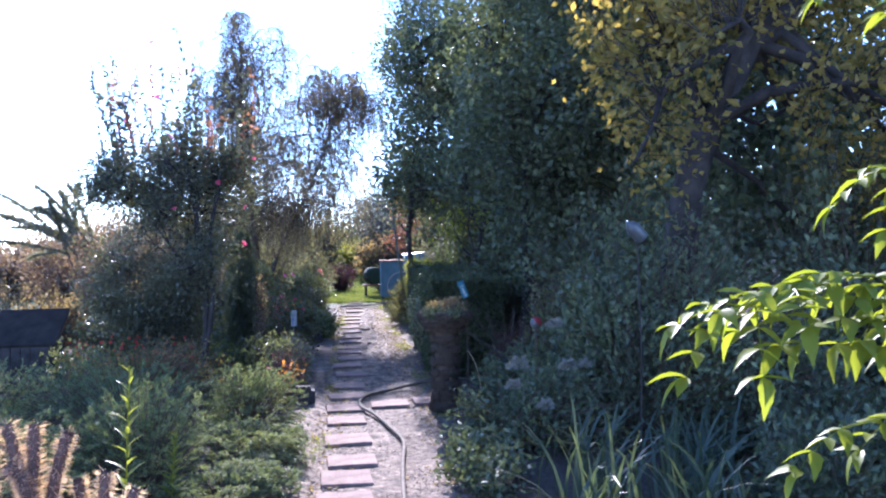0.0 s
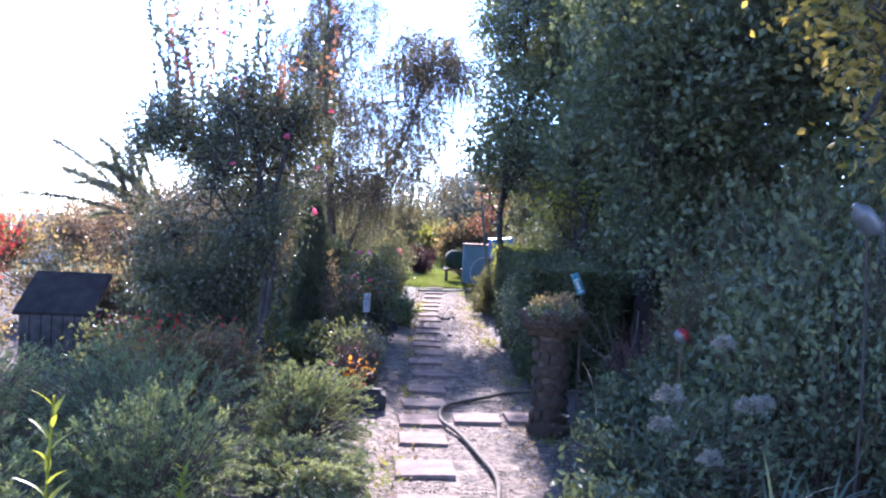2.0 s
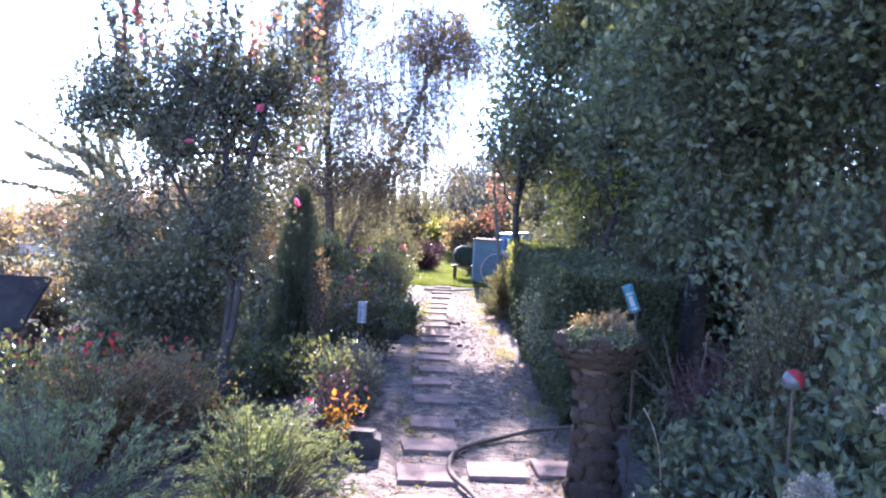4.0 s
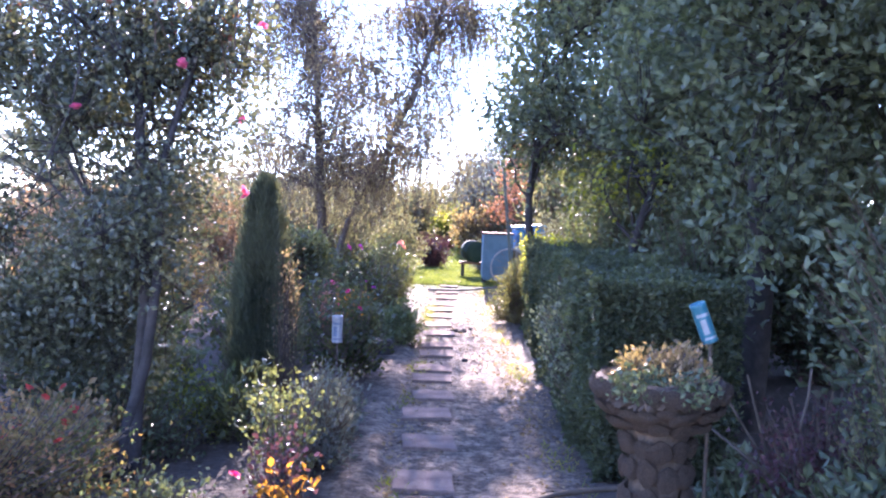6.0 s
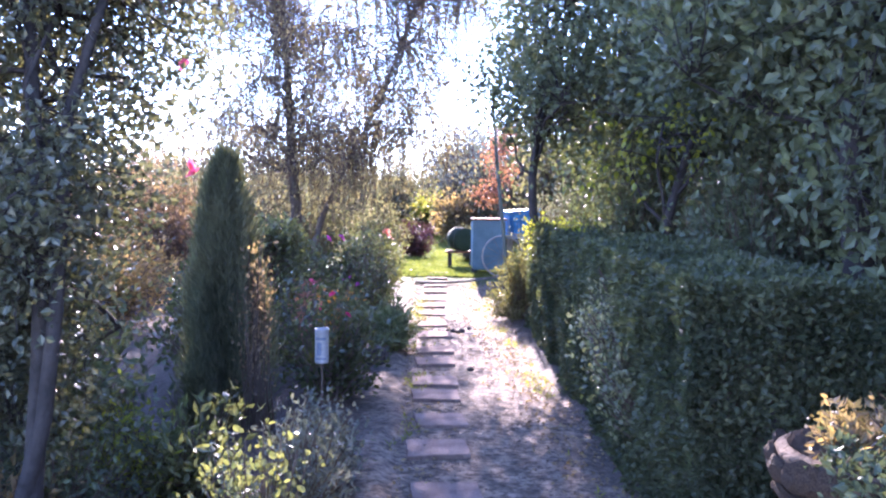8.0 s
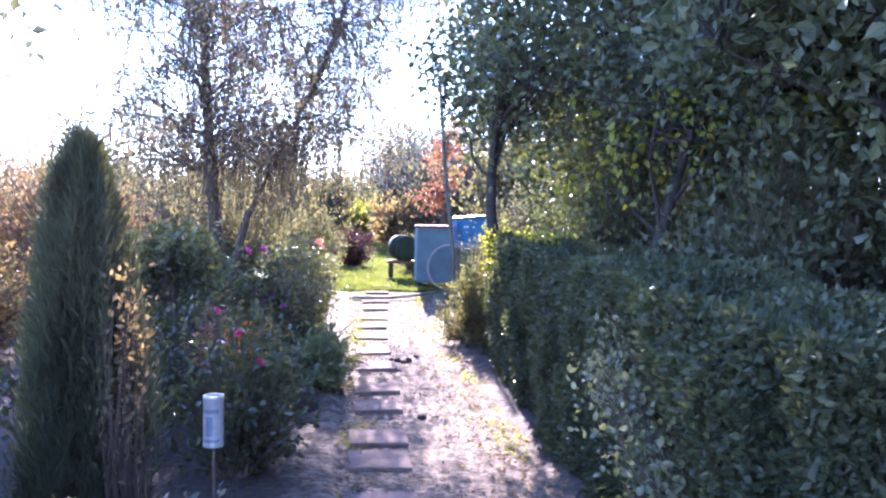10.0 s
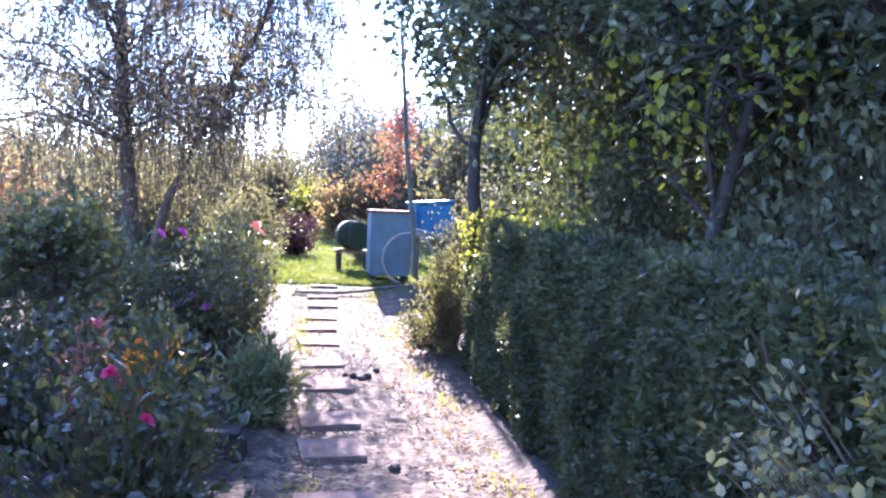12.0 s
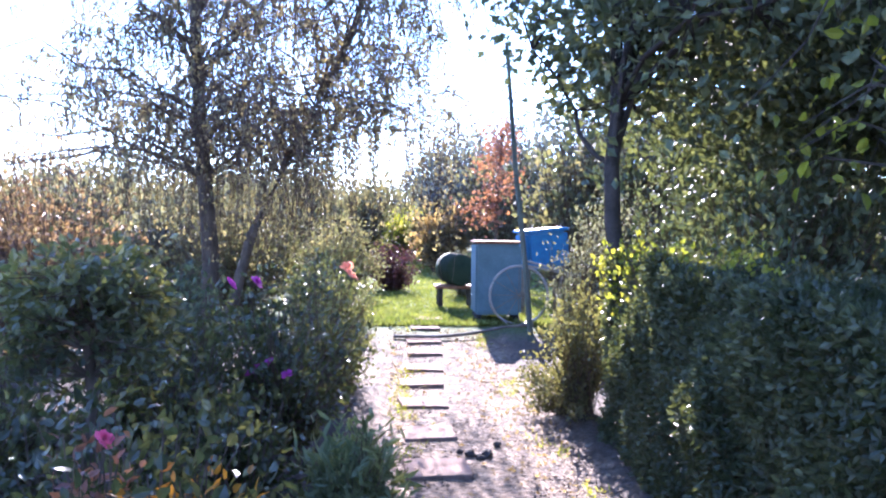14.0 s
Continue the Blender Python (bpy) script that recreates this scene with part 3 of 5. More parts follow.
for x, y, h, r in ((3.1, 9.0, 2.3, 1.1), (4.1, 13.2, 2.2, 1.0), (2.9, 13.2, 2.2, 0.9), (2.7, 16.5, 2.0, 0.9), (3.4, 18.8, 2.6, 1.1), (3.0, 7.4, 2.2, 0.9), (2.4, 6.9, 1.5, 0.6), (4.4, 11.5, 3.0, 1.4), (4.6, 15.5, 3.0, 1.4), (4.2, 6.2, 2.6, 1.1)):
    plant("thicket_bush", (x, y, -0.1), "dense shaded garden bush behind the hedge", "bush",
          [(0, 0, h * 0.5, r, r, h * 0.5), (0.2, 0.3, h * 0.7, r * 0.7, r * 0.8, h * 0.35)], 420, 26, (0.075, 0.045), "dense", stem=0.007, foot=0.25, spread=0.1, gap=0.15, run=0.7, group="bushes behind the hedge")
plant("columnar_shrub", (1.95, 19.6, -0.02), "grey green upright shrub beside the barrels", "shrub",
      [(0.3, 0, 0.9, 0.5, 0.6, 0.8), (0.9, 0.6, 1.0, 0.6, 0.6, 0.9)], 260, 26, (0.05, 0.022), "silver", spread=0.05, run=0.7, gap=0.25)

# The last, highest crown blob is added to block sun from the nearer crowns.
plant("shade_tree", (3.9, 18.6, -0.05), "dense dark tree behind the barrels", "tree",
      [(-0.6, -0.5, 2.5, 1.1, 1.5, 1.2), (0.3, 0, 3.6, 1.6, 1.8, 1.6), (-0.9, 0.3, 5.2, 1.0, 1.4, 1.0), (1.2, -1, 2.2, 1.2, 1.6, 1.2), (0.1, 0.6, 5.7, 1.5, 1.6, 1.2)],
      1000, 32, (0.11, 0.075), "dense", "darkbark", trunk=([(0, 0, 0), (0, 0, 1.5), (-0.2, 0, 3.5)], 0.1, 0.04), stem=0.008, spread=0.16, gap=0.2, limbs=18, hollow=0.2, crown="crown")
plant("shade_tree", (5.2, 9.2, -0.1), "dense dark tree beyond the thicket", "tree",
      [(0, 0, 3.0, 1.9, 2.0, 2.2), (-0.6, -1.2, 2.2, 1.4, 1.2, 1.4), (0, 0, 4.8, 1.5, 1.6, 1.2), (1.2, -2.5, 2.4, 1.6, 1.4, 1.8)],
      700, 34, (0.12, 0.08), "dense", "darkbark", trunk=([(0, 0, 0), (0, 0, 1.5), (0, 0, 3.8)], 0.12, 0.05), stem=0.009, spread=0.18, gap=0.2, limbs=16, hollow=0.2, crown="crown")
plant("shade_tree", (5.0, 13.5, -0.1), "dense dark tree beyond the thicket", "tree",
      [(0, 0, 3.0, 1.7, 2.2, 2.0), (0, 0, 4.8, 1.5, 2.0, 1.2), (0, 2.5, 2.8, 1.6, 1.6, 1.8)],
      650, 34, (0.12, 0.08), "dense", "darkbark", trunk=([(0, 0, 0), (0, 0, 1.5), (0, 0, 3.8)], 0.12, 0.05), stem=0.009, spread=0.18, gap=0.2, limbs=16, hollow=0.2, crown="crown")

# ---- tree with yellowing leaves near the start ----
plant("yellowing_tree", (2.75, 6.3, -0.1), "leaning old fruit tree with yellowing leaves", "fruit tree",
      [(-0.42, -0.3, 2.8, 0.48, 0.8, 1.0), (0.15, 0.2, 3.9, 1.0, 1.1, 0.9), (1.3, -0.6, 2.7, 1.1, 1.0, 0.9), (1.9, -0.2, 1.9, 0.9, 0.9, 0.6), (0.9, 0.2, 4.0, 1.2, 1.2, 0.9)],
      1000, 22, (0.07, 0.046), "gold", "darkbark", trunk=([(-0.2, 0, 0), (-0.1, 0, 1.4), (0.02, -0.1, 2.3), (0.35, -0.2, 3.0), (0.9, -0.2, 3.4)], 0.15, 0.09),
      stem=0.006, spread=0.09, gap=0.36, limbs=16, crown="crown")
plant("mock_orange", (2.4, 6.3, -0.1), "shaded leafy bush below the fruit tree", "bush",
      [(0, 0, 0.9, 0.55, 0.7, 0.9), (0.3, -0.4, 1.3, 0.5, 0.5, 0.6), (0.6, -0.9, 0.8, 0.7, 0.7, 0.8)], 560, 32, (0.052, 0.03), "dense", spread=0.08, run=0.7, gap=0.25)

# ---- left: small tree with upright shoots, cypress, weeping tree ----
plant("garden_tree", (-1.35, 9.4, -0.1), "small many-stemmed tree with upright shoots, glossy leaves", "tree",
      [(-0.5, 0.5, 1.6, 0.85, 0.9, 0.85), (-0.5, 0.5, 1.0, 0.5, 0.5, 0.5), (-0.55, 0.6, 2.4, 0.68, 0.65, 0.62), (0.22, 0.6, 2.25, 0.42, 0.55, 0.58), (-1.0, 0.5, 2.1, 0.45, 0.5, 0.6), (-0.25, 0.85, 1.25, 0.38, 0.4, 0.6), (-0.95, 0.5, 1.0, 0.45, 0.5, 0.55), (-0.2, 0.55, 0.75, 0.4, 0.35, 0.5), (-0.1, 0.05, 1.35, 0.3, 0.25, 0.5)],
      2300, 32, (0.038, 0.025), "orchard", "darkbark", trunk=([(0, 0, 0), (0.0, 0.02, 0.5), (0.03, 0.05, 1.0), (-0.1, 0.3, 1.9), (-0.2, 0.5, 2.6)], 0.042, 0.022),
      stem=0.005, spread=0.085, gap=0.42, limbs=18, up=0.6, crown="crown")
b = [o for o in scene.objects if o.name.startswith("garden_tree")][0]
twist = np.array([[-0.05, -0.03, 0], [-0.04, 0.0, 0.35], [0.06, -0.02, 0.7], [0.1, 0.0, 1.1], [0.05, 0.25, 1.8], [0.2, 0.5, 2.6]])
put("side_trunk", mesh_np("side_trunk", *tubes(twist[None], 0.036, 0.018, 9), "darkbark", True), b)
bloom(b, "pink", [(-1.02, 10.35, 1.54), (-0.99, 10.33, 1.5), (-1.9, 10, 3.2), (-1.5, 10, 3.5), (-0.85, 10, 2.5), (-0.95, 10, 1.95), (-1.7, 9.6, 2.7), (-2.2, 9.8, 2.9), (-1.2, 9.6, 2.2), (-1.6, 9.2, 1.9)], 0.8, "pink double blossom")

for i in range(52):
    foot = np.array([rng.uniform(-1.15, 0.5), rng.uniform(0.2, 0.9), rng.uniform(2.2, 2.7)])
    tip = foot + [rng.normal(scale=0.12) + 0.12 * foot[0], rng.normal(scale=0.1), rng.uniform(0.7, 1.35)]
    line = bends(foot[None], tip[None], rng.normal(scale=0.05, size=(1, 3)), 8)
    shoot = put("shoot", mesh_np("shoot", *tubes(line, 0.006, 0.002, 4), "twig"), b)
    m = 34
    f = rng.uniform(0.5, 7.99, m)
    q = line[0][f.astype(int)] + (line[0][f.astype(int) + 1] - line[0][f.astype(int)]) * (f % 1)[:, None]
    put("leafage", mesh_np("leafage", *leaves(q, unit(rand_dirs(m, 0.5)), 0.06 * rng.uniform(0.6, 1.2, m), 0.036), "coral" if i % 5 == 0 else "orchard"), shoot, kind="stuff")


def cypress(at, height, radius, label):
    ob = thing("columnar_cypress", at, label, "conifer")
    put("trunk", mesh_np("trunk", *tubes(np.array([[[0, 0, 0], [0, 0, height * 0.5], [0, 0, height * 0.95]]]), 0.04, 0.01, 7), "bark"), ob)
    n = 36000
    t = rng.uniform(0.0, 1, n)
    a = rng.uniform(0, 2 * np.pi, n)
    rag = np.array([noise.noise(Vector((math.cos(x) * 2.2, math.sin(x) * 2.2, z * 1.6))) + 0.7 * noise.noise(Vector((math.cos(x) * 6, math.sin(x) * 6, z * 2.5))) for x, z in zip(a, t)])
    prof = radius * np.clip(1.15 * (1 - t) ** 0.46, 0.08, 1.05) * (1 + 0.8 * rag)
    r = prof * rng.uniform(0.55, 1.0, n)
    p = np.stack([r * np.cos(a) + 0.05 * t, r * np.sin(a), t * height * (1 + 0.06 * rag)], 1)
    way = unit(np.stack([0.3 * np.cos(a), 0.3 * np.sin(a), np.full(n, 1.0)], 1) + rng.normal(scale=0.3, size=(n, 3)))
    ln = rng.uniform(0.03, 0.12, n)
    put("foliage", mesh_np("foliage", *small_leaves(p, way, ln, 0.011), "cypress"), ob, kind="stuff")
    return ob


cypress((-1.22, 12.0, -0.1), 1.72, 0.23, "narrow dark green columnar cypress")
plant("climbing_rose", (-0.95, 11.8, -0.1), "yellowing climber leaning on the cypress", "shrub", [(0, 0, 0.9, 0.12, 0.15, 0.45)], 40, 14, (0.04, 0.02), "dry", spread=0.04, gap=0.3)


def weeping_tree(at):
    """Trunk, arching limbs and long hanging twigs with small leaves."""
    ob = thing("weeping_birch", at, "weeping birch with a leaning side stem and sparse hanging twigs", "tree")
    main = np.array([[0, 0, 0], [0.02, 0, 1.0], [-0.08, 0, 2.2], [-0.15, 0, 3.6], [-0.25, 0, 5.0], [-0.25, 0, 6.0]], float)
    side = np.array([[0.1, 0, 0], [0.42, 0, 1.2], [0.85, 0, 2.1], [1.35, 0, 3.1], [1.8, 0, 4.4], [2.0, 0, 5.2]], float)
    put("trunk", mesh_np("trunk", *tubes(main[None], 0.10, 0.02, 8), "bark", True), ob)
    put("side_trunk", mesh_np("side_trunk", *tubes(side[None], 0.06, 0.015, 8), "bark", True), ob)
    st, en = [], []
    for i in range(170):
        on = main if rng.uniform() < 0.62 else side
        t = 1.6 + (len(on) - 2.65) * rng.uniform() ** (1.4 if on is main else 0.8)
        q = on[int(t)] * (1 - t % 1) + on[int(t) + 1] * (t % 1)
        a = rng.uniform(0, 2 * np.pi)
        reach = (3.3 if on is main else 2.1) * rng.uniform(0.3, 1) * (1.0 if q[2] < 3.8 else 0.45 if on is main else 0.85)
        st.append(q)
        en.append(q + [reach * math.cos(a), reach * math.sin(a), rng.uniform(-0.3, 0.8)])
    limb = bends(np.array(st), np.array(en), np.array([[0, 0, 0.3]] * len(st)) + rng.normal(scale=0.1, size=(len(st), 3)), 6)
    for one in limb:
        put("limb", mesh_np("limb", *tubes((one + np.concatenate([np.zeros((1, 3)), rng.normal(scale=0.06, size=(6, 3))]))[None], 0.015, 0.004, 5), "bark", True), ob)
    k = 6400
    hubs = limb[rng.integers(0, len(limb), k), np.minimum(6, 1 + (6 * rng.uniform(0, 1, k) ** 0.65).astype(int))]
    hubs = hubs[(rng.uniform(0, 1, k) < np.where(hubs[:, 2] > 3.9, 0.95, np.where(hubs[:, 2] < 2.3, 0.5, 1.0)))]
    k = len(hubs)
    out = unit(rng.normal(size=(k, 3)) * [1, 1, 0.15])
    fall = (0.3 + 1.15 * rng.uniform(0, 1, k) ** 1.4)[:, None]
    tips = hubs + out * rng.uniform(0.08, 0.34, (k, 1)) - np.array([0, 0, 1]) * fall
    tips[:, 2] = np.maximum(tips[:, 2], 0.7)
    hang = bends(hubs, tips, out * 0.14 + [0, 0, 0.1], 6)
    hang[:, 1:] += rng.normal(scale=0.022, size=hang[:, 1:].shape)
    put("hanging_brushwood", mesh_np("hanging_brushwood", *tubes(hang[:, ::2], 0.0045, 0.002, 3), "twig"), ob, kind="stuff")
    n = k * 8
    w = rng.integers(0, k, n)
    f = rng.uniform(0.8, 5.999, n)
    i = f.astype(int)
    p = hang[w, i] * (1 - (f - i))[:, None] + hang[w, i + 1] * (f - i)[:, None] + rng.normal(scale=0.02, size=(n, 3))
    way = unit(rng.normal(size=(n, 3)) * 0.7 + [0, 0, -1])
    put("crown", mesh_np("crown", *small_leaves(p, way, 0.048 * rng.uniform(0.6, 1.3, n), 0.028), "birch"), ob, kind="stuff")
    return ob


weeping_tree((-1.65, 19.5, -0.02))

# ---- junipers and beds near the start ----
def juniper(at, blobs, shoots, label, leaf="juniper", size=0.026):
    """A spreading conifer of feathery shoots."""
    ob = thing("juniper", at, label, "juniper", "spreading junipers")
    ends = in_blobs(blobs, shoots, 0.62, 0.12, at[1])
    ends = ends[ends[:, 2] > 0.02]
    k = len(ends)
    starts = np.array([0, 0, 0.05]) + (ends - [0, 0, 0.05]) * rng.uniform(0.25, 0.5, (k, 1)) * [1, 1, 0.8]
    runs = bends(starts, ends, np.array([[0, 0, 0.06]] * k) * rng.uniform(0, 1.5, (k, 1)), 5)
    main = bends(np.zeros((k // 6, 3)), starts[:k // 6], np.zeros((k // 6, 3)), 5)
    put("brushwood", mesh_np("brushwood", *join(tubes(runs, 0.004, 0.002, 3), tubes(main, 0.012, 0.005, 4)), "twig"), ob, kind="stuff")
    m = k * 11
    w = rng.integers(0, k, m)
    f = (1 - rng.uniform(0, 0.8, m) ** 1.2) * 5
    i = np.minimum(f.astype(int), 4)
    p = runs[w, i] * (1 - (f - i))[:, None] + runs[w, i + 1] * (f - i)[:, None]
    along = unit(runs[w, 5] - runs[w, 2])
    flat = unit(np.cross(along, [0, 0, 1.0]) + rng.normal(scale=0.25, size=(m, 3)))
    way = unit(along * 0.9 + flat * rng.choice([-1.0, 1.0], (m, 1)) * 0.8 + rng.normal(scale=0.15, size=(m, 3)))
    reach = rng.uniform(0.03, 0.085, m) * (1.15 - f / 8)
    n = m * 6
    w = rng.integers(0, m, n)
    off = rand_dirs(n)
    q = p[w] + way[w] * (reach[w] * rng.uniform(0, 1, n))[:, None] + off * 0.005
    q = np.concatenate([q, ends])
    dirs = np.concatenate([unit(way[w] * 1.3 + off * 0.7 + [0, 0, 0.1]), unit(ends - starts)])
    put("needle_cover", mesh_np("needle_cover", *small_leaves(q, dirs, size * 0.72 * rng.uniform(0.7, 1.5, len(q)), 0.0085), leaf), ob, kind="stuff")
    return ob


juniper((-0.62, 6.45, -0.1), [(0, 0, 0.12, 0.5, 0.45, 0.2), (0.2, -0.25, 0.1, 0.28, 0.3, 0.16)], 420, "low spreading grey green juniper beside the slabs")
juniper((-0.75, 7.35, -0.1), [(0.05, 0, 0.25, 0.45, 0.45, 0.4), (0.25, 0.1, 0.2, 0.3, 0.4, 0.36)], 420, "bushy grey green juniper with feathery tips")
juniper((-0.66, 5.35, -0.1), [(0, 0, 0.06, 0.5, 0.42, 0.15), (0.15, 0.25, 0.08, 0.35, 0.3, 0.14)], 420, "flat prostrate grey green juniper beside the slabs")
juniper((-1.55, 6.9, -0.1), [(0, 0, 0.3, 0.75, 0.7, 0.48), (-0.6, 0.2, 0.3, 0.6, 0.6, 0.42)], 560, "broad dark juniper mound in the bed")
juniper((-2.7, 7.0, -0.1), [(0, 0, 0.3, 0.8, 0.8, 0.46)], 420, "broad dark juniper mound in the bed")
juniper((-1.2, 5.6, -0.1), [(0, 0, 0.3, 0.55, 0.5, 0.46)], 460, "dark green juniper mound in the bed")
juniper((-1.9, 5.2, -0.1), [(0, 0, 0.25, 0.7, 0.6, 0.42)], 380, "dark green juniper mound in the bed")

